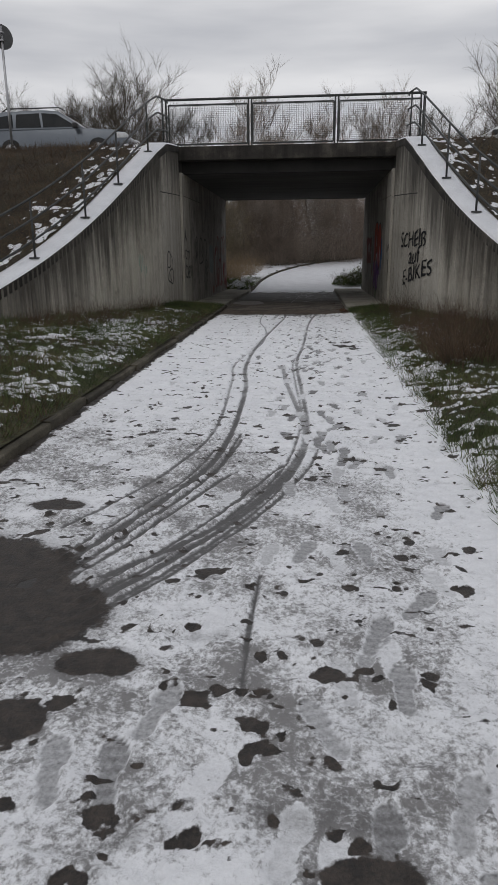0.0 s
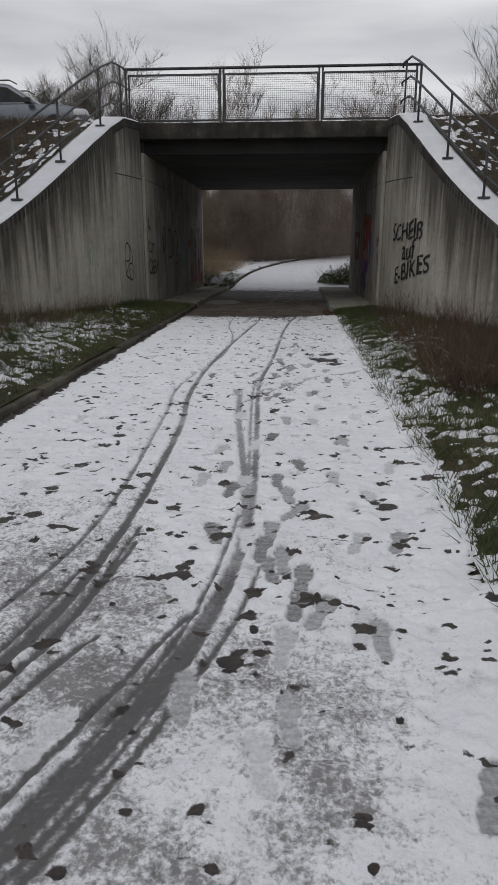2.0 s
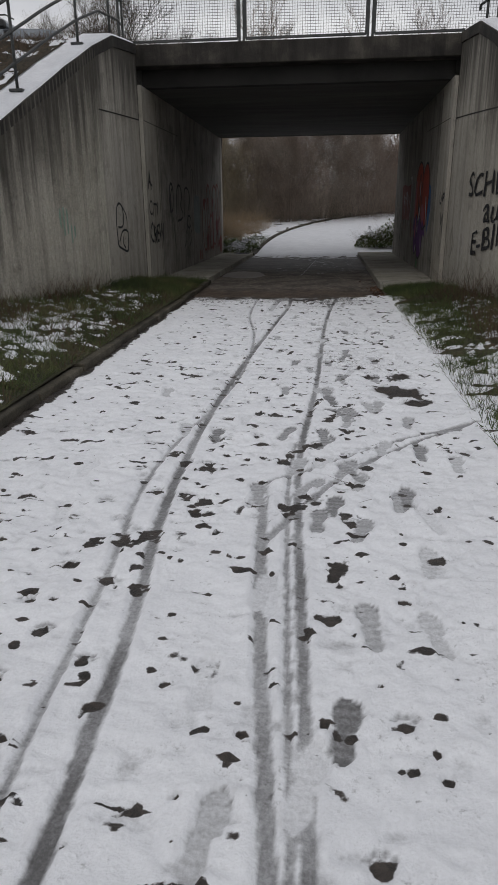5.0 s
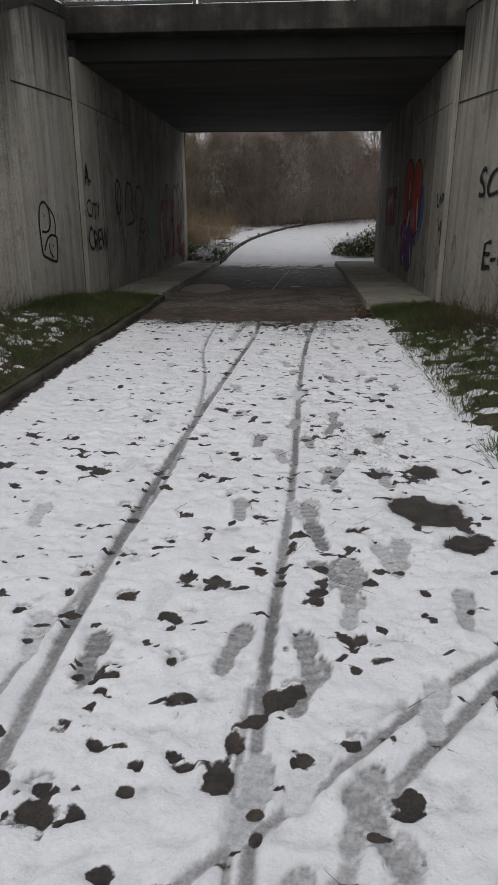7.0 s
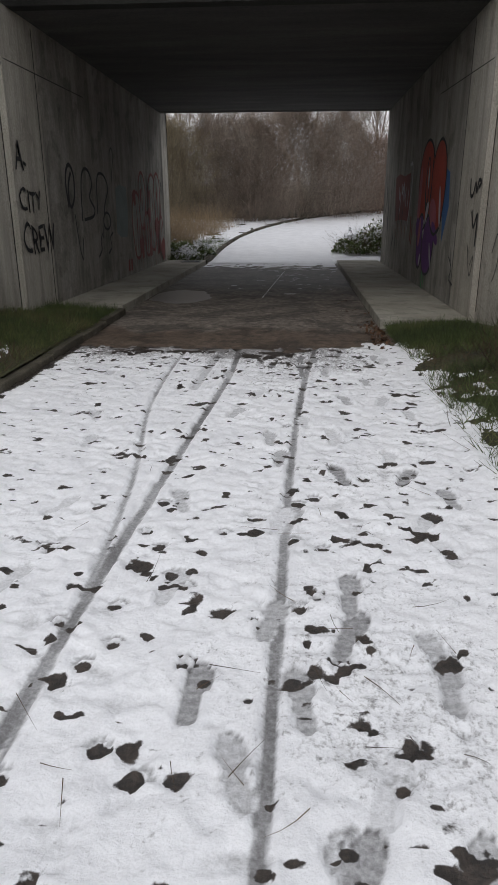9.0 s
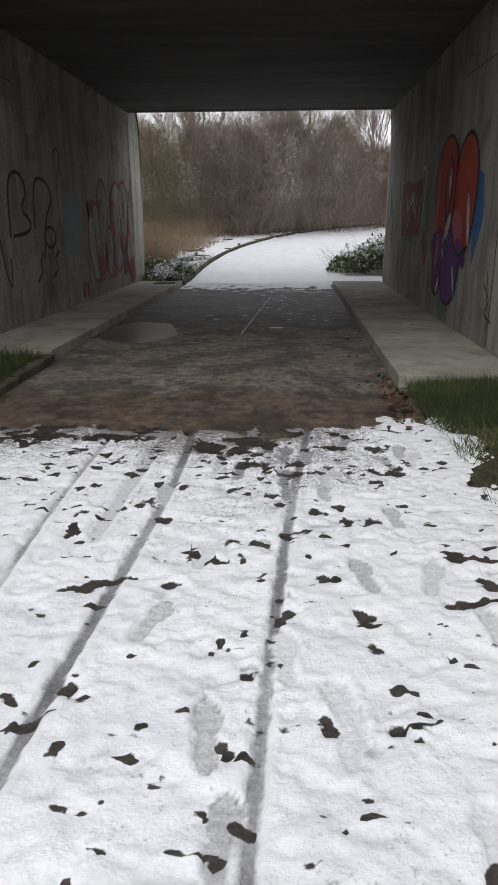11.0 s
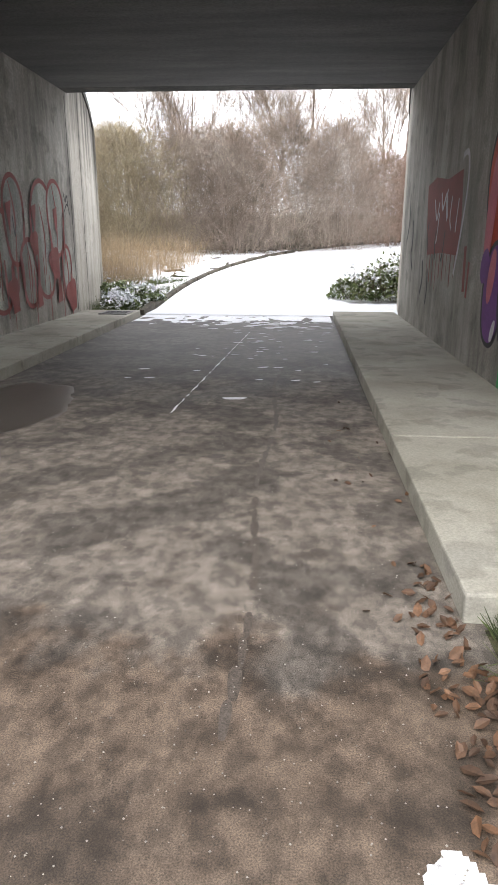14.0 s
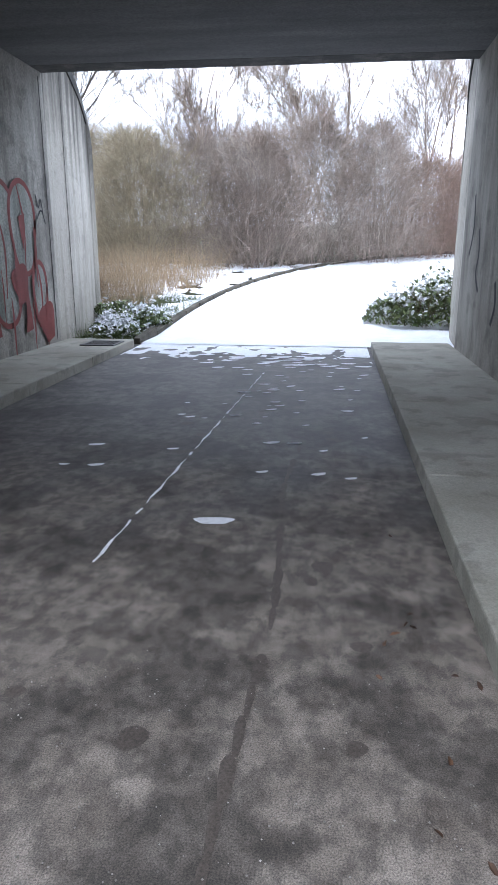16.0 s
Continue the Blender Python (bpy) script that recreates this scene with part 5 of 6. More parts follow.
# stalks standing in the snow at the path's edge
P = np.array([[1.36 + 0.12 * math.sin(i * 3.1), 8.6 + i * 0.9 + 0.3 * math.sin(i * 5), 0.02] for i in range(12)])
strk = strands("dry_stalks", P, np.random.RandomState(4).normal(0, 0.55, (12, 3)) + np.array([0, 0, 0.8]), np.full(12, 0.3), np.full(12, 0.0025), DEADGRASS, 0.3, 6, 4)
tagged(strk, "thin dry stalks at the path's edge", "stalks", kind="stuff")
# ---- copings, joints and marks on the concrete ----
def coping(side, way, tag):
    """The dark weathered band along the top of a wing wall."""
    d = np.arange(0.0, 8.3, 0.1)
    verts, faces = [], []
    y0 = Y_IN if way < 0 else Y_OUT
    for dd in d:
        x = SIDE[side] + side * (0.07 + (flare(dd) if way < 0 else flare_out(dd)))
        t = float(wing_top(dd))
        low = 0.13 + 0.03 * float(fbm(np.array(dd * 2.0), np.array(1.0), 4, 3))
        for off, z in ((-0.022, t - low), (-0.022, t + 0.012), (0.03, t + 0.012), (0.03, t - low)):
            verts.append((x + side * off, y0 + way * dd, z))
    n = len(d)
    for i in range(n - 1):
        for k in range(4):
            faces.append((4 * i + k, 4 * i + 4 + k, 4 * i + 4 + (k + 1) % 4, 4 * i + (k + 1) % 4))
    faces += [(0, 1, 2, 3), (4 * n - 1, 4 * n - 2, 4 * n - 3, 4 * n - 4)]
    tagged(new("coping_" + tag, mesh_of("coping", verts, faces, CONCRETE_DARK)), "dark mossy coping edge of the wing wall", "coping", kind="structure")


for side, s in ((-1, "left"), (1, "right")):
    coping(side, -1, "entrance_" + s)
    coping(side, 1, "exit_" + s)


def wall_x(side, y, lift):
    """The wall's face at y on one side, lifted off it towards the path."""
    y = np.asarray(y, float)
    d = np.clip(Y_IN - y, 0, None)
    e = np.clip(y - Y_OUT, 0, None)
    wing_x = SIDE[side] + side * (0.07 + flare(d) + flare_out(e))
    return np.where((y < Y_IN) | (y > Y_OUT), wing_x, SIDE[side]) - side * lift


def paint_mat(name, c):
    return surf(name, [tuple(v * 0.75 for v in c), c], 4, 50, 0.75, 0.2, 0.003, fine_mix=0.2)


BLACK = paint_mat("black_spray", (0.018, 0.018, 0.02))
RED = paint_mat("red_spray", (0.42, 0.055, 0.03))
DULLRED = paint_mat("dull_red_spray", (0.2, 0.038, 0.032))
PINK = paint_mat("pink_spray", (0.45, 0.12, 0.16))
PURPLE = paint_mat("purple_spray", (0.13, 0.035, 0.19))
PALE = paint_mat("pale_spray", (0.55, 0.52, 0.56))
BLUE = paint_mat("blue_spray", (0.04, 0.13, 0.34))
GREEN = paint_mat("green_spray", (0.04, 0.28, 0.09))
TEAL = paint_mat("teal_spray", (0.19, 0.235, 0.225))
SEAM = surf("joint_filler", [(0.02, 0.018, 0.016), (0.05, 0.045, 0.04)], 4, 50, 0.95, 0.2, 0.003)


def ribbon(pts, w, side, lift, taper=0.0):
    """A flat sprayed line along (y, z) points on a wall."""
    pts = smooth_line(pts) if len(pts) > 2 else np.array(pts, float)
    t = np.gradient(pts, axis=0)
    t /= np.linalg.norm(t, axis=1)[:, None] + 1e-9
    nrm = np.stack([-t[:, 1], t[:, 0]], -1)
    ww = (w / 2) * (1 - taper * np.abs(np.linspace(-1, 1, len(pts))))[:, None]
    a, b = pts + nrm * ww, pts - nrm * ww
    v = [(float(wall_x(side, p[0], lift)), p[0], p[1]) for p in a] + [(float(wall_x(side, p[0], lift)), p[0], p[1]) for p in b]
    n = len(pts)
    return v, [(i, i + 1, n + i + 1, n + i) for i in range(n - 1)]


def oval(cy, cz, ry, rz, tilt=0.0, n=40, wob=0.0):
    a = np.linspace(0, math.tau, n, endpoint=False)
    u, v = np.cos(a) * ry * (1 + wob * np.sin(3 * a)), np.sin(a) * rz * (1 + wob * np.cos(2 * a))
    c, s = math.cos(tilt), math.sin(tilt)
    return [(cy + u[i] * c - v[i] * s, cz + u[i] * s + v[i] * c) for i in range(n)]


def filled(pts, side, lift):
    return [(float(wall_x(side, p[0], lift)), p[0], p[1]) for p in pts], [tuple(range(len(pts)))]


def add_part(name, lists, mat, parent, label=""):
    for v, f in lists:
        ob = new(name, mesh_of(name, v, f, mat))
        ob.parent = parent
        if label:
            tagged(ob, label)


def lettering(text, side, y0, z0, height, width, mat, parent, rise=0.0, lift=0.017, bold=0.006):
    """Hand-sprayed words on a wall, letter by letter."""
    cu = bpy.data.curves.new("letters", "FONT")
    cu.body, cu.size, cu.offset, cu.resolution_u = text, 1.0, bold, 3
    tmp = bpy.data.objects.new("letters", cu)
    scene.collection.objects.link(tmp)
    bpy.context.view_layer.update()
    me = bpy.data.meshes.new_from_object(tmp.evaluated_get(bpy.context.evaluated_depsgraph_get()))
    bpy.data.objects.remove(tmp)
    co = np.zeros(len(me.vertices) * 3, np.float32)
    me.vertices.foreach_get("co", co)
    co = co.reshape(-1, 3)
    u = (co[:, 0] - co[:, 0].min()) / np.ptp(co[:, 0]) * width
    v = (co[:, 1] - min(0, co[:, 1].min())) / np.ptp(co[:, 1]) * height
    way = -side
    y = y0 + way * (u + 0.02 * np.sin(v * 23 + u * 7))
    z = z0 + v * (1 + 0.08 * np.sin(u * 9)) + rise * u + 0.02 * np.sin(u * 13)
    out = np.stack([wall_x(side, y, lift), y, z], -1)
    me.vertices.foreach_set("co", out.astype(np.float32).ravel())
    me.materials.append(mat)
    ob = new("lettering", me)
    ob.parent = parent
    tagged(ob, "sprayed word reading " + text)
    return ob


g = thing("graffiti_slogan", "black sprayed slogan in three lines on the concrete wing wall", "graffiti")
lettering("SCHEIß", 1, 20.15, 1.58, 0.34, 2.0, BLACK, g, 0.02)
lettering("auf", 1, 19.3, 1.2, 0.36, 0.85, BLACK, g, 0.08)
lettering("E-BIKES", 1, 19.75, 0.72, 0.34, 2.0, BLACK, g, 0.16)
g = thing("graffiti_tag", "black sprayed crew tag in three lines on the underpass wall", "graffiti")
lettering("A-", -1, 21.63, 1.82, 0.3, 0.36, BLACK, g)
lettering("CITY", -1, 21.66, 1.34, 0.26, 0.72, BLACK, g)
lettering("CREW", -1, 21.66, 0.83, 0.36, 1.1, BLACK, g)
g = thing("graffiti_drawing", "black sprayed outline of rounded shapes on the wing wall", "graffiti")
add_part("outline", [ribbon([(20.05, 0.95), (20.02, 1.3), (20.08, 1.52), (20.22, 1.58), (20.36, 1.5), (20.4, 1.3), (20.3, 1.16), (20.1, 1.18)], 0.035, -1, 0.006), ribbon([(20.36, 1.5), (20.52, 1.38), (20.55, 1.25), (20.5, 1.1)], 0.03, -1, 0.006), ribbon([(20.12, 0.93), (20.25, 1.1), (20.42, 1.14), (20.58, 1.08)], 0.035, -1, 0.006), ribbon([(20.05, 0.95), (20.06, 0.86), (20.3, 0.8), (20.52, 0.74), (20.54, 0.9), (20.56, 1.08)], 0.04, -1, 0.006), ribbon([(20.3, 1.02), (20.28, 0.9), (20.4, 0.82)], 0.03, -1, 0.006), filled(oval(20.22, 1.38, 0.014, 0.02), -1, 0.006), filled(oval(20.42, 0.98, 0.014, 0.02), -1, 0.006)], BLACK, g)
g = thing("graffiti_scribble", "large looping black scribble on the underpass wall", "graffiti")
add_part("loop", [ribbon([(23.5, 1.4), (23.4, 1.8), (23.6, 2.05), (23.85, 1.9), (23.8, 1.5), (23.55, 1.35), (23.5, 1.7), (23.7, 1.9)], 0.06, -1, 0.006), ribbon([(24.1, 1.2), (24.15, 1.95), (24.55, 2.02), (24.8, 1.75), (24.45, 1.55), (24.85, 1.4), (24.75, 1.25), (24.2, 1.22)], 0.05, -1, 0.006), ribbon([(24.95, 1.3), (25.0, 1.98), (25.5, 1.95), (25.75, 1.7), (25.4, 1.5), (25.2, 0.9)], 0.045, -1, 0.006), ribbon(oval(25.5, 1.18, 0.22, 0.14) + oval(25.5, 1.18, 0.22, 0.14)[:2], 0.045, -1, 0.006), ribbon([(25.15, 0.98), (25.0, 0.85), (25.1, 0.72), (24.85, 0.6)], 0.04, -1, 0.006), ribbon([(25.85, 0.98), (25.6, 0.9), (25.75, 0.72), (25.45, 0.62)], 0.04, -1, 0.006), ribbon([(23.75, 1.3), (23.85, 0.8), (24.0, 0.55), (24.05, 0.95)], 0.035, -1, 0.006), ribbon([(25.9, 2.3), (26.05, 2.45), (26.2, 2.3), (26.05, 2.1), (25.95, 1.85)], 0.03, -1, 0.006)], BLACK, g)
g = thing("graffiti_patch", "faint teal sprayed patch on the underpass wall", "graffiti")
add_part("patch", [filled([(26.15, 0.95), (26.2, 1.75), (26.5, 1.82), (27.0, 1.78), (27.05, 1.2), (26.9, 0.85), (26.4, 0.88)], -1, 0.004)], TEAL, g)
g = thing("graffiti_patch", "faint green sprayed smudge on the ribbed wing wall", "graffiti")
add_part("patch", [filled(oval(18.25, 1.3, 0.12, 0.24, 0.2, 30, 0.2), -1, 0.016), filled(oval(18.45, 1.12, 0.08, 0.16, -0.3, 30, 0.2), -1, 0.0165)], surf("green_smudge", [(0.16, 0.26, 0.2), (0.25, 0.31, 0.26)], 6, 50, 0.8, 0.2, 0.003), g)

# red bubble letters on the left wall near the exit
g = thing("graffiti_lettering", "red outlined bubble letters over pale grey-green on the underpass wall", "graffiti")
fills, lines = [], []
for cy, cz, ry, rz in ((27.8, 1.05, 0.4, 0.72), (28.35, 1.55, 0.32, 0.62), (28.75, 0.85, 0.3, 0.5), (29.35, 1.3, 0.45, 0.9), (29.9, 1.62, 0.34, 0.6), (30.25, 0.8, 0.2, 0.45)):
    k = len(fills)
    fills.append(filled(oval(cy, cz, ry, rz, 0, 36, 0.08), -1, 0.003 + 0.0035 * k))
    lines.append(ribbon(oval(cy, cz, ry, rz, 0, 36, 0.08) + oval(cy, cz, ry, rz, 0, 36, 0.08)[:2], 0.065, -1, 0.0045 + 0.0035 * k))
    lines.append(ribbon([(cy - 0.1, cz + 0.5), (cy + 0.05, cz + 0.1), (cy - 0.02, cz - 0.5)], 0.05, -1, 0.0052 + 0.0035 * k, 0.6))
for cy in (28.15, 29.0, 29.85):
    lines.append(filled([(cy - 0.12, 0.35), (cy, 1.0), (cy + 0.1, 0.38)], -1, 0.026))
    lines.append(filled([(cy - 0.09, 1.75), (cy, 1.35), (cy + 0.1, 1.8)], -1, 0.0265))
lines.append(filled([(26.85, 0.2), (26.87, 0.42), (27.0, 0.42), (26.98, 0.18)], -1, 0.007))
lines.append(filled([(27.06, 0.2), (27.08, 0.42), (27.2, 0.42), (27.18, 0.18)], -1, 0.007))
for k in range(16):
    cy, cz = 27.5 + 0.19 * k, 0.55 + 0.35 * math.sin(k * 2.3) + 0.3 * (k % 3)
    lines.append(ribbon([(cy, cz + 0.25), (cy + 0.015, cz), (cy, cz - 0.3 - 0.1 * (k % 4))], 0.035 + 0.02 * (k % 3), -1, 0.0285 + 0.0004 * k, 0.7))
for cy, cz, r in ((28.1, 0.62, 0.16), (28.95, 1.25, 0.14), (29.7, 0.95, 0.2), (30.4, 0.42, 0.22), (27.55, 1.6, 0.13)):
    lines.append(filled(oval(cy, cz, r, r * 1.5, 0.3, 26, 0.25), -1, 0.0275))
add_part("fill", fills, surf("faded_fill", [(0.24, 0.25, 0.225), (0.33, 0.325, 0.29)], 3, 40, 0.85, 0.2, 0.004, streak=((3, 3, 0.3), 0.6, 0.4, 0.6)), g)
add_part("outline", lines, DULLRED, g, "sprayed red outlines")
add_part("scribble", [ribbon([(30.35, 2.05), (30.42, 1.85), (30.5, 2.05), (30.55, 1.8)], 0.03, -1, 0.008), ribbon([(30.35, 1.75), (30.5, 1.9), (30.6, 1.7)], 0.025, -1, 0.008), ribbon([(28.3, 1.6), (28.34, 1.3), (28.4, 1.5)], 0.025, -1, 0.009)], BLACK, g)

# the colourful piece on the right wall
g = thing("graffiti_mural", "large red, pink and purple graffiti piece with black outlines", "graffiti")
ovals = [(25.2, 1.72, 0.62, 0.72, 0.05, RED, 0), (24.15, 1.68, 0.5, 0.68, -0.05, RED, 1), (25.35, 0.85, 0.3, 0.44, 0.12, PURPLE, 2), (24.65, 0.82, 0.48, 0.46, -0.1, PURPLE, 3)]
for cy, cz, ry, rz, tl, mt, k in ovals:
    add_part("outline", [filled(oval(cy, cz, ry + 0.05, rz + 0.045, tl, 44, 0.05), 1, 0.004 + 0.003 * k)], BLACK, g)
    add_part("lobe", [filled(oval(cy, cz, ry, rz, tl, 44, 0.05), 1, 0.0055 + 0.003 * k)], mt, g)
add_part("shading", [filled(oval(25.62, 1.55, 0.13, 0.5, 0.1), 1, 0.0175), filled(oval(24.35, 1.3, 0.3, 0.2, 0.5), 1, 0.0175), filled(oval(25.42, 1.0, 0.1, 0.24, 0.2), 1, 0.0175)], PINK, g, "pink shading")
add_part("shading", [filled(oval(25.66, 1.08, 0.13, 0.16, 0.4), 1, 0.018), filled(oval(24.1, 1.02, 0.3, 0.1, 0.5), 1, 0.018)], PURPLE, g, "purple shading")
add_part("eye", [filled(oval(24.98, 1.75, 0.17, 0.42, 0.0), 1, 0.0175)], BLACK, g, "black inner loop")
add_part("eye_fill", [filled(oval(24.96, 1.8, 0.11, 0.33, 0.0), 1, 0.0185)], RED, g)
add_part("highlight", [filled(oval(24.9, 1.85, 0.05, 0.17), 1, 0.0195), filled(oval(24.85, 1.3, 0.11, 0.2, 0.5), 1, 0.0195), filled(oval(25.22, 0.55, 0.05, 0.11, 0.5), 1, 0.0195), filled(oval(24.33, 0.68, 0.04, 0.22, -0.5), 1, 0.0195), filled(oval(23.85, 1.4, 0.06, 0.3, -0.3), 1, 0.0195), filled(oval(25.05, 1.05, 0.06, 0.17), 1, 0.0195)], PALE, g, "pale sprayed highlights")
add_part("inner_line", [ribbon([(24.62, 2.25), (24.6, 1.8), (24.66, 1.4), (24.85, 1.15), (25.1, 1.05)], 0.05, 1, 0.0205), ribbon([(24.6, 1.25), (24.4, 1.05), (24.1, 0.98), (23.85, 1.1)], 0.05, 1, 0.0205), ribbon([(25.02, 1.2), (25.06, 0.8), (25.02, 0.5)], 0.04, 1, 0.0205)], BLACK, g)
add_part("blue_wedge", [filled([(23.75, 1.95), (23.4, 1.85), (23.3, 1.4), (23.6, 0.9), (23.7, 1.3)], 1, 0.003)], BLUE, g, "blue fading edge")
add_part("drip", [ribbon([(24.95, 0.42), (24.93, 0.25), (24.95, 0.06)], 0.06, 1, 0.006), ribbon([(24.78, 0.4), (24.78, 0.2), (24.8, 0.1)], 0.035, 1, 0.006)], GREEN, g, "green paint drips")
g = thing("graffiti_rectangle", "dark red painted panel with pale strokes on the underpass wall", "graffiti")
add_part("panel", [filled([(26.85, 1.15), (26.8, 1.55), (26.9, 2.02), (27.6, 1.98), (28.3, 2.06), (28.85, 2.0), (28.75, 1.5), (28.6, 1.13), (27.7, 1.17)], 1, 0.004)], DULLRED, g)
add_part("stroke", [ribbon([(27.9, 1.85), (27.8, 1.6), (27.6, 1.9), (27.5, 1.55)], 0.05, 1, 0.007), ribbon([(28.3, 1.8), (28.1, 1.5), (28.0, 1.75)], 0.04, 1, 0.007), ribbon([(26.95, 2.15), (26.7, 2.2), (26.6, 1.9), (26.75, 1.4), (26.95, 0.95)], 0.06, 1, 0.007)], PALE, g, "pale grey strokes")
add_part("drip", [ribbon([(26.5, 1.25), (26.45, 0.8)], 0.1, 1, 0.005), ribbon([(26.3, 1.1), (26.32, 0.75)], 0.07, 1, 0.005)], DULLRED, g)
rnd = random.Random(31)
for k in range(9):
    y = 26.95 + k * 0.2
    add_part("drip", [ribbon([(y, 1.18), (y + 0.01, 1.0), (y, 1.12 - rnd.uniform(0.2, 0.5))], rnd.uniform(0.02, 0.05), 1, 0.0062)], DULLRED, g)
for k in range(7):
    y, z = 26.9 + rnd.uniform(0, 1.8), rnd.uniform(1.3, 1.9)
    add_part("stroke", [ribbon([(y, z), (y + 0.06, z - rnd.uniform(0.1, 0.3)), (y + rnd.uniform(-0.1, 0.15), z - 0.35)], 0.04, 1, 0.0085 + 0.0005 * k)], PALE if k % 3 else BLACK, g)
g = thing("graffiti_scrawl", "black sprayed marks near the underpass exit", "graffiti")
add_part("mark", [ribbon([(28.9, 1.05), (28.8, 0.8), (28.95, 0.6)], 0.07, 1, 0.005), ribbon([(28.5, 0.95), (28.42, 0.7), (28.5, 0.5)], 0.06, 1, 0.005), ribbon([(29.9, 1.6), (29.8, 1.3), (29.95, 1.1), (29.7, 0.9)], 0.06, 1, 0.005), ribbon([(30.3, 2.0), (30.2, 1.6), (30.4, 1.3)], 0.06, 1, 0.005)], BLACK, g)
g = thing("graffiti_tag", "small black tags and loops on the wall by the entrance", "graffiti")
add_part("stroke", [ribbon([(22.15, 1.72), (22.1, 1.5), (21.95, 1.52), (21.9, 1.72), (21.8, 1.5), (21.78, 1.72), (21.6, 1.66), (21.75, 1.6)], 0.045, 1, 0.006), ribbon([(21.95, 1.35), (21.8, 1.1), (21.66, 1.4), (21.66, 0.95)], 0.05, 1, 0.006), ribbon([(22.0, 0.95), (21.75, 0.5), (21.64, 0.9), (21.8, 0.72)], 0.02, 1, 0.006), ribbon([(23.0, 0.75), (22.7, 0.6), (22.95, 0.45), (22.6, 0.4)], 0.025, 1, 0.006), ribbon([(22.9, 0.9), (22.75, 0.3)], 0.02, 1, 0.006), ribbon([(21.2, 0.9), (21.05, 1.2), (20.95, 0.8), (21.1, 0.6)], 0.018, 1, 0.006)], BLACK, g)

# joints in the concrete
g = thing("wall_joints", "dark shadow joints between concrete pours", "joint", kind="structure")
for side, ya, yb, za, zb in ((-1, 18.75, 21.55, 2.9, 3.0), (1, 18.9, 21.55, 2.74, 2.9), (-1, 21.65, 24.6, 3.0, 3.02), (1, 21.65, 24.6, 2.92, 3.0)):
    add_part("joint", [ribbon([(float(y), float(za + (zb - za) * i / 11)) for i, y in enumerate(np.linspace(ya, yb, 12))], 0.022 if ya < 21 else 0.012, side, 0.0055)], SEAM, g)
for side, y, z0, z1 in ((-1, 21.56, 0.2, 3.85), (1, 21.56, 0.2, 3.85), (-1, 22.6, 0.15, 3.5), (1, 22.7, 0.15, 3.5), (-1, 30.72, 0.15, 3.5), (-1, 31.75, 0.1, 4.0)):
    add_part("joint", [ribbon([(y, z0), (y + 0.004, z1)], 0.024, side, 0.0055)], SEAM, g)


# ---- damp patches, ice and grit on the asphalt ----
def wet_material(name, c, rough):
    m = surf(name, [tuple(v * 0.7 for v in c), c], 3, 140, rough, 0.25, 0.003, fine_mix=0.4)
    return m


def floor_patches(name, label, x0, x1, y0, y1, step, mask, mat, lift, category):
    """A thin film whose edge runs out into the asphalt."""
    xs, ys = np.arange(x0, x1, step), np.arange(y0, y1, step)
    X, Y = np.meshgrid(xs, ys, indexing="ij")
    Z = np.clip(mask(X, Y) * 0.03, -0.008, lift)
    ok = Z > -0.007
    keep = ok[:-1, :-1] | ok[1:, :-1] | ok[1:, 1:] | ok[:-1, 1:]
    tagged(sheet(name, X, Y, Z, mat, keep), label, category, kind="stuff")


WET = wet_material("wet_asphalt", (0.08, 0.068, 0.06), 0.3)
floor_patches("puddle", "shallow puddle beside the left kerb in the underpass", -2.1, -0.7, 23.0, 25.8, 0.025,
              lambda X, Y: 1.0 - ((X + 1.65) / 0.5) ** 2 - ((Y - 24.4) / 0.9) ** 2 + 0.9 * (fbm(X * 2, Y * 2, 132, 4) - 0.5), WET, 0.0026, "puddle")



def footmarks():
    """Damp shoe and wheel marks carried into the underpass."""
    rs = random.Random(9)
    mat = wet_material("damp_mark", (0.085, 0.069, 0.057), 0.65)
    lists = []
    for i in range(34):
        x, y = rs.choice((0.85, 0.9, 0.75, -0.3, 0.2, -0.9)) + rs.uniform(-0.15, 0.15), 21.6 + rs.uniform(0, 5.5)
        a = rs.uniform(0.02, 0.05)
        lists.append([(p, q, 0.0012 + 0.00006 * i) for p, q in oval(x, y, a, a * rs.uniform(0.8, 1.6), rs.uniform(-0.5, 0.5), 14, 0.12)])
    for i in range(34):
        y = 20.9 + i * 0.16
        w = 0.017 + 0.005 * math.sin(i * 1.9)
        if math.sin(i * 2.7) > -0.85:
            lists.append([(p, q, 0.0025 + 0.00003 * i) for p, q in oval(0.52 + 0.03 * math.sin(i * 0.4), y, w, 0.1, 0.03 * math.sin(i), 12, 0.15)])
    V, F = [], []
    for v in lists:
        k = len(V)
        V += v
        F.append(tuple(range(k, k + len(v))))
    tagged(new("damp_marks", mesh_of("damp_marks", V, F, mat)), "dark damp shoe marks and a wheel line on the asphalt", "damp mark", kind="stuff")


footmarks()


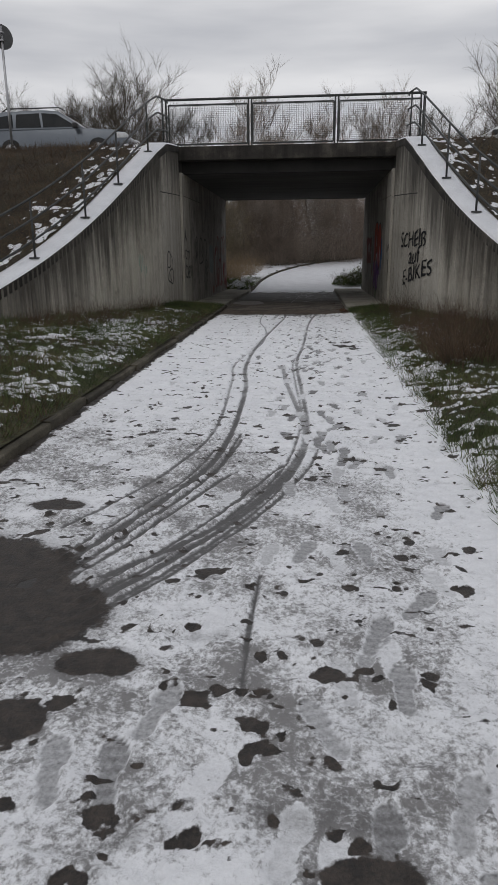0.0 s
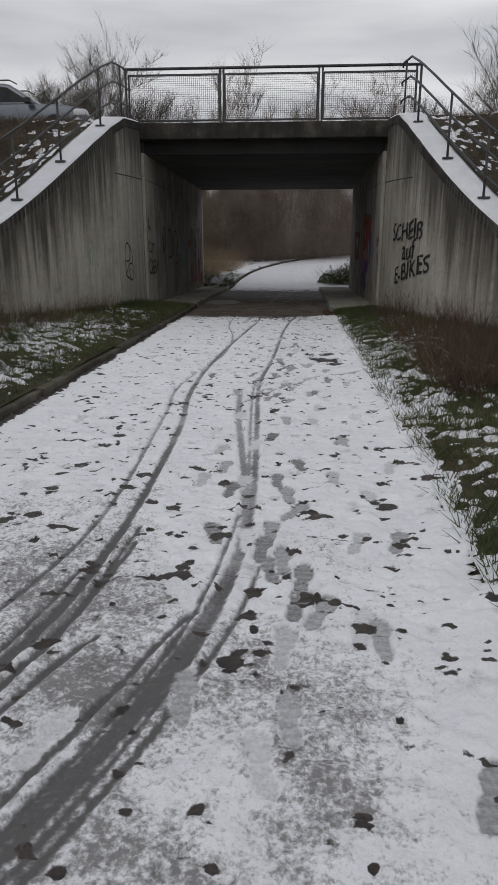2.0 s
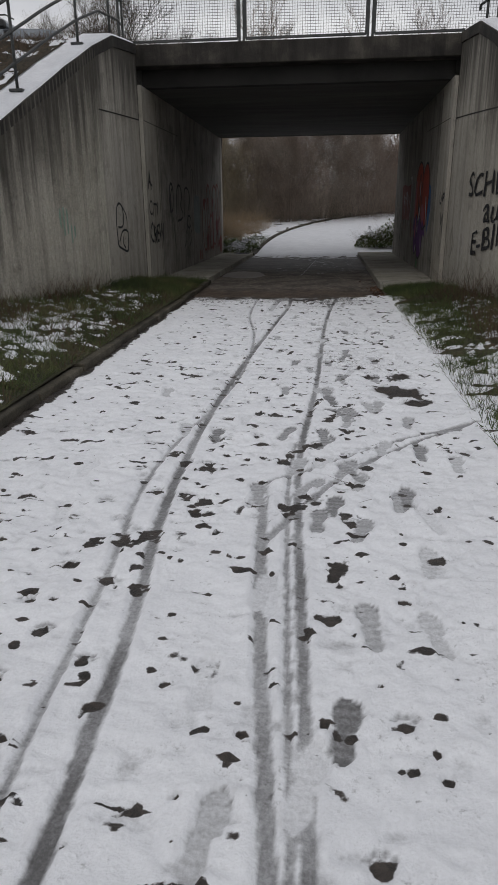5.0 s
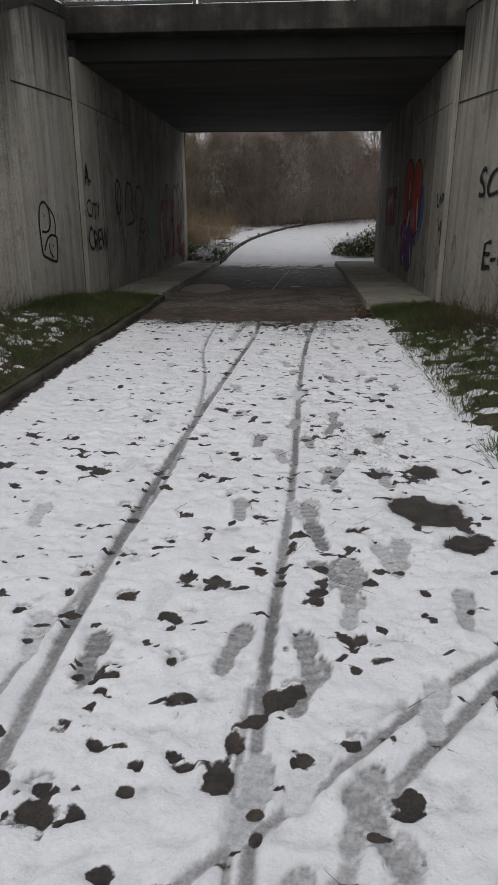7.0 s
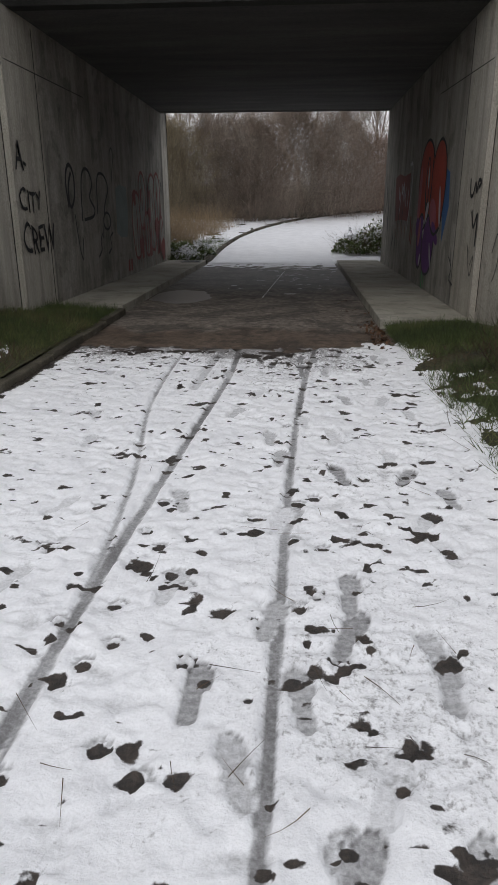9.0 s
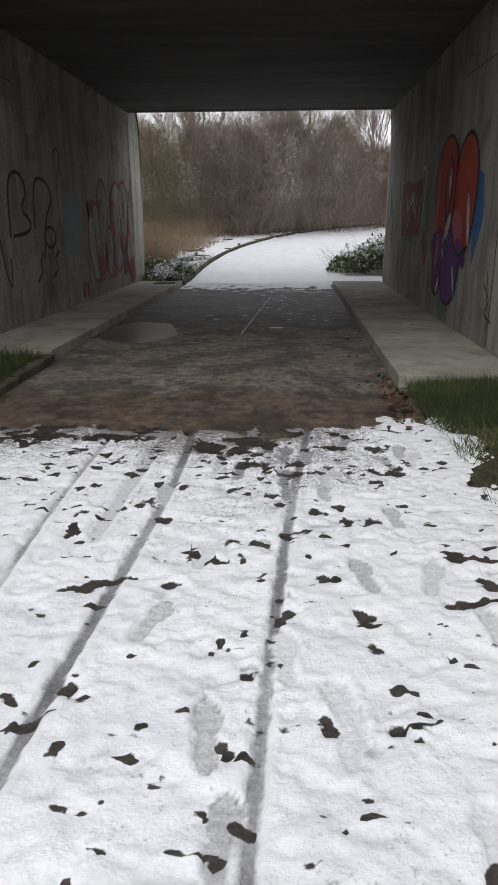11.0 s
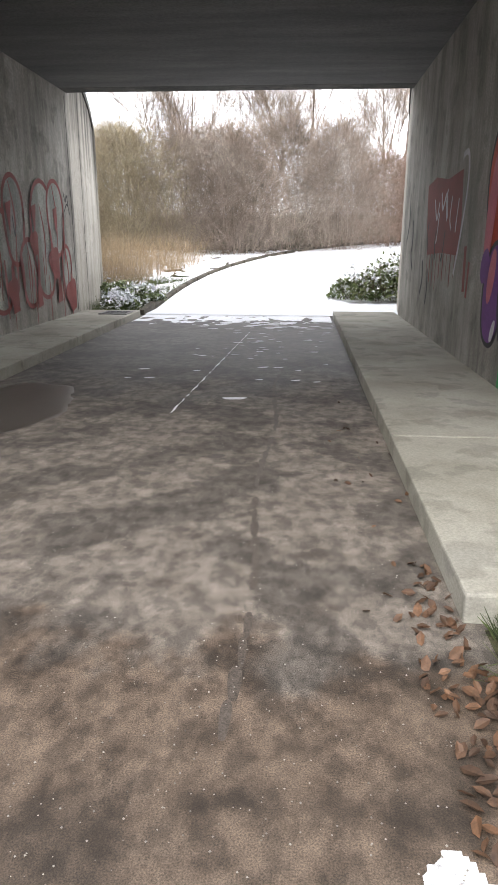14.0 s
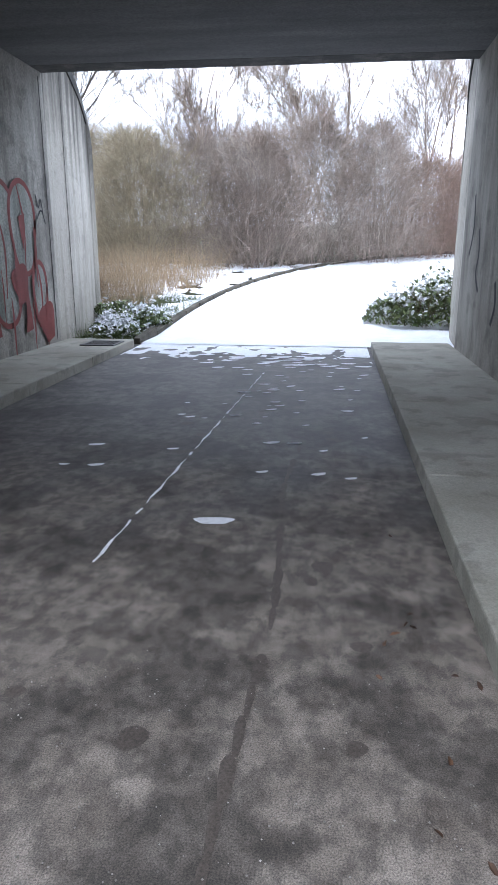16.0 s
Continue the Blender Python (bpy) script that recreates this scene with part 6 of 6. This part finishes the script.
def ice_bits():
    rs = np.random.RandomState(140)
    lists = []
    for i in range(95):
        cy = 24.5 + 6.2 * rs.uniform(0, 1) ** 0.5
        cx = rs.normal(0.25, 0.55)
        if not -1.7 < cx < 1.15:
            continue
        r = rs.uniform(0.012, 0.04) * (1 + max(0, cy - 29) * 0.9)
        p = oval(cx, cy, r * 1.6, r, rs.uniform(0, 0.6), 12, 0.25)
        lists.append(([(a, b, 0.006) for a, b in p], [tuple(range(12))]))
    p = oval(0.17, 24.83, 0.1, 0.055, 0.1, 16, 0.2)
    lists.append(([(a, b, 0.006) for a, b in p], [tuple(range(16))]))
    pts = [(-0.28 + 0.26 * k / 60 + 0.005 * math.sin(k * 1.7), 24.3 + 4.9 * k / 60) for k in range(61)]
    for k in range(60):
        if math.sin(k * 2.9) > -0.93:
            (ax, ay), (bx, by) = pts[k], pts[k + 1]
            w = 0.006 + 0.004 * math.sin(k * 1.3)
            lists.append(([(ax - w, ay, 0.005), (ax + w, ay, 0.005), (bx + w, by, 0.005), (bx - w, by, 0.005)], [(0, 1, 2, 3)]))
    V, F = [], []
    for v, f in lists:
        k = len(V)
        V += v
        F += [tuple(i + k for i in q) for q in f]
    tagged(new("ice_flecks", mesh_of("ice_flecks", V, F, SNOW)), "flecks of snow and a frozen wheel line on the asphalt", "snow", kind="stuff")
    # light grit on the wet part
    V, F = [], []
    for i in range(2200):
        x, y, r = rs.uniform(-1.8, 1.15), 20.2 + 3.5 * rs.uniform(0, 1) ** 1.3, rs.uniform(0.0015, 0.004)
        k = len(V)
        V += [(x - r, y, 0.003), (x, y - r, 0.003), (x + r, y, 0.003), (x, y + r, 0.003), (x, y, 0.003 + r)]
        F += [(k, k + 1, k + 4), (k + 1, k + 2, k + 4), (k + 2, k + 3, k + 4), (k + 3, k, k + 4)]
    tagged(new("grit", mesh_of("grit", V, F, surf("grit_stone", [(0.18, 0.16, 0.14), (0.32, 0.3, 0.27)], 3, 30, 0.8, 0, island=0.4))), "fine pale grit scattered on the asphalt", "grit", kind="stuff")
    # thin snow blown into the far mouth
    floor_patches("snow_patches", "thin snow blown into the underpass mouth", -2.1, 1.28, 29.4, 31.6, 0.03,
                  lambda X, Y: fbm(X * 5, Y * 3.5, 141, 5) - 0.66 + 0.36 * (Y - 30.3), SNOW, 0.008, "snow")


ice_bits()

# ---- vehicles on the road and a sign ----
CAR_SILVER = surf("silver_paint", [(0.13, 0.145, 0.165), (0.16, 0.175, 0.195)], 2, 80, 0.3, 0.02, 0.001, metal=0.6, fine_mix=0.05)
CAR_WHITE = surf("white_paint", [(0.6, 0.61, 0.62), (0.66, 0.67, 0.68)], 2, 80, 0.3, 0.02, 0.001, fine_mix=0.04)
GLASS = surf("tinted_glass", [(0.012, 0.014, 0.016), (0.02, 0.022, 0.025)], 2, 30, 0.15, 0, fine_mix=0.1, spec=0.15)
RUBBER = surf("tyre_rubber", [(0.015, 0.015, 0.015), (0.03, 0.03, 0.03)], 6, 60, 0.85, 0.2, 0.002)
PLASTIC = surf("black_trim", [(0.02, 0.02, 0.021), (0.03, 0.03, 0.031)], 6, 60, 0.6, 0.1, 0.001)
LAMP = surf("lamp_glass", [(0.6, 0.61, 0.62), (0.75, 0.75, 0.75)], 6, 40, 0.12, 0, fine_mix=0.1)
TAIL = surf("tail_lamp", [(0.3, 0.02, 0.02), (0.4, 0.03, 0.03)], 6, 40, 0.2, 0, fine_mix=0.1)
ALLOY = surf("alloy", [(0.35, 0.35, 0.36), (0.45, 0.45, 0.46)], 6, 40, 0.35, 0, metal=0.8, fine_mix=0.1)


def extruded(profile, y0, y1, inset, bevel):
    """A side profile (x, z) drawn out across the car, narrowing towards its top by inset."""
    bm = bmesh.new()
    zmin, zmax = min(p[1] for p in profile), max(p[1] for p in profile)
    rows = []
    for yy, s in ((y0, 1), (y1, -1)):
        rows.append([bm.verts.new((x, yy + s * inset * (z - zmin) / (zmax - zmin), z)) for x, z in profile])
    n = len(profile)
    for i in range(n):
        bm.faces.new((rows[0][i], rows[0][(i + 1) % n], rows[1][(i + 1) % n], rows[1][i]))
    bm.faces.new(rows[0][::-1])
    bm.faces.new(rows[1])
    bmesh.ops.recalc_face_normals(bm, faces=bm.faces)
    bmesh.ops.bevel(bm, geom=list(bm.edges), offset=bevel, segments=2, affect="EDGES", profile=0.5, clamp_overlap=True)
    return bm


def car(label, m, paint, lower, upper, windows, wheels, w=1.8, rails=False):
    base = thing("car", label, "car", m)
    part("body", extruded(lower, -w / 2, w / 2, 0.06, 0.05), paint, base, smooth=True)
    part("cabin", extruded(upper, -w / 2 + 0.05, w / 2 - 0.05, 0.16, 0.05), paint, base, smooth=True)
    z0, z1 = min(p[1] for p in upper), max(p[1] for p in upper)
    for s in (-1, 1):
        for poly in windows:
            bm = bmesh.new()
            a = [bm.verts.new((x, s * (w / 2 - 0.05 - 0.16 * (z - z0) / (z1 - z0) + 0.008), z)) for x, z in poly]
            b = [bm.verts.new((x, s * (w / 2 - 0.05 - 0.16 * (z - z0) / (z1 - z0) - 0.02), z)) for x, z in poly]
            n = len(poly)
            bm.faces.new(a)
            bm.faces.new(b[::-1])
            for i in range(n):
                bm.faces.new((a[i], a[(i + 1) % n], b[(i + 1) % n], b[i]))
            part("side_window", bm, GLASS, base)
        if rails:
            bm = bmesh.new()
            tube(bm, [(-1.7, s * 0.62, z1 - 0.02), (-1.55, s * 0.62, z1 + 0.06), (0.1, s * 0.62, z1 + 0.06), (0.3, s * 0.62, z1 - 0.04)], 0.018, 6)
            part("roof_rail", bm, PLASTIC, base)
        bm = bmesh.new()
        box(bm, 0.62, s * (w / 2 + 0.08) - 0.09, z0 + 0.02, 0.78, s * (w / 2 + 0.08) + 0.09, z0 + 0.17, 0.03)
        part("mirror", bm, PLASTIC, base)
        fx = max(p[0] for p in lower)
        rx = min(p[0] for p in lower)
        hz = z0 - 0.17
        bm = bmesh.new()
        box(bm, fx - 0.36, s * (w / 2 - 0.2) - 0.19, hz - 0.09, fx - 0.04, s * (w / 2 - 0.2) + 0.17, hz + 0.07, 0.03)
        part("headlight", bm, LAMP, base)
        bm = bmesh.new()
        box(bm, rx + 0.0, s * (w / 2 - 0.12) - 0.1, hz - 0.05, rx + 0.14, s * (w / 2 - 0.12) + 0.1, hz + 0.22, 0.02)
        part("tail_light", bm, TAIL, base)
        for wx in wheels:
            bm = bmesh.new()
            r = bmesh.ops.create_cone(bm, cap_ends=True, segments=28, radius1=0.345, radius2=0.345, depth=0.22)
            bmesh.ops.transform(bm, matrix=pose(wx, s * (w / 2 - 0.1), 0.345, 90), verts=r["verts"])
            bmesh.ops.bevel(bm, geom=[e for e in bm.edges if len(e.link_faces) == 2 and e.calc_face_angle(0) > 1], offset=0.03, segments=2, affect="EDGES")
            wheel = part("tyre", bm, RUBBER, base, smooth=True)
            bm = bmesh.new()
            r = bmesh.ops.create_cone(bm, cap_ends=True, segments=20, radius1=0.21, radius2=0.2, depth=0.235)
            bmesh.ops.transform(bm, matrix=pose(wx, s * (w / 2 - 0.1), 0.345, 90), verts=r["verts"])
            part("rim", bm, ALLOY, wheel)
    bm = bmesh.new()
    box(bm, min(p[0] for p in lower) - 0.01, -w / 2 + 0.05, 0.3, max(p[0] for p in lower) + 0.02, w / 2 - 0.05, 0.5, 0.03)
    part("bumper_trim", bm, PLASTIC, base)
    return base


car("silver sport utility car with roof rails driving on the road", pose(-7.5, 25.2, Z_DECK + 0.04), CAR_SILVER,
    [(-2.2, 0.33), (-2.25, 0.65), (-2.2, 0.95), (0.75, 0.98), (1.7, 0.92), (2.1, 0.83), (2.25, 0.65), (2.22, 0.33)],
    [(-2.2, 0.92), (-1.95, 1.38), (-1.7, 1.5), (-0.4, 1.53), (0.1, 1.48), (0.95, 0.94)],
    [[(-2.0, 1.01), (-1.8, 1.34), (-1.35, 1.4), (-1.3, 1.01)], [(-1.22, 1.01), (-1.22, 1.41), (-0.5, 1.43), (-0.42, 1.01)], [(-0.35, 1.01), (-0.42, 1.43), (0.05, 1.39), (0.7, 1.01)]], (-1.4, 1.35), rails=True)
car("white hatchback car on the far lane of the road", pose(6.9, 28.0, Z_DECK + 0.04, 0, 0, 180), CAR_WHITE,
    [(-1.95, 0.32), (-2.0, 0.65), (-1.95, 0.92), (0.85, 0.95), (1.65, 0.86), (2.0, 0.72), (2.05, 0.32)],
    [(-1.95, 0.9), (-1.65, 1.32), (-1.2, 1.46), (-0.2, 1.48), (0.2, 1.42), (1.05, 0.93)],
    [[(-1.6, 1.0), (-1.45, 1.28), (-0.75, 1.38), (-0.7, 1.0)], [(-0.62, 1.0), (-0.66, 1.38), (0.15, 1.36), (0.8, 1.0)]], (-1.25, 1.3), 1.72)

sign = thing("traffic_sign", "round traffic sign seen from behind on a grey post", "sign", pose(-8.25, 22.9, 4.1))
bm = bmesh.new()
tube(bm, [(0, 0, -0.3), (0, 0, 3.45)], 0.035, 10)
part("post", bm, ALLOY, sign, smooth=True)
bm = bmesh.new()
r = bmesh.ops.create_cone(bm, cap_ends=True, segments=36, radius1=0.31, radius2=0.31, depth=0.02)
bmesh.ops.transform(bm, matrix=pose(0, 0.05, 3.2, 90, 0, 52), verts=r["verts"])
part("disc", bm, surf("sign_back", [(0.07, 0.07, 0.07), (0.1, 0.1, 0.1)], 4, 40, 0.5, 0.05, 0.001, metal=0.4), sign)
bm = bmesh.new()
box(bm, -0.05, -0.05, 3.08, 0.05, 0.06, 3.12, 0.005)
part("clamp", bm, ALLOY, sign)
bm = bmesh.new()
box(bm, -0.05, -0.05, 3.28, 0.05, 0.06, 3.32, 0.005)
part("clamp", bm, ALLOY, sign)
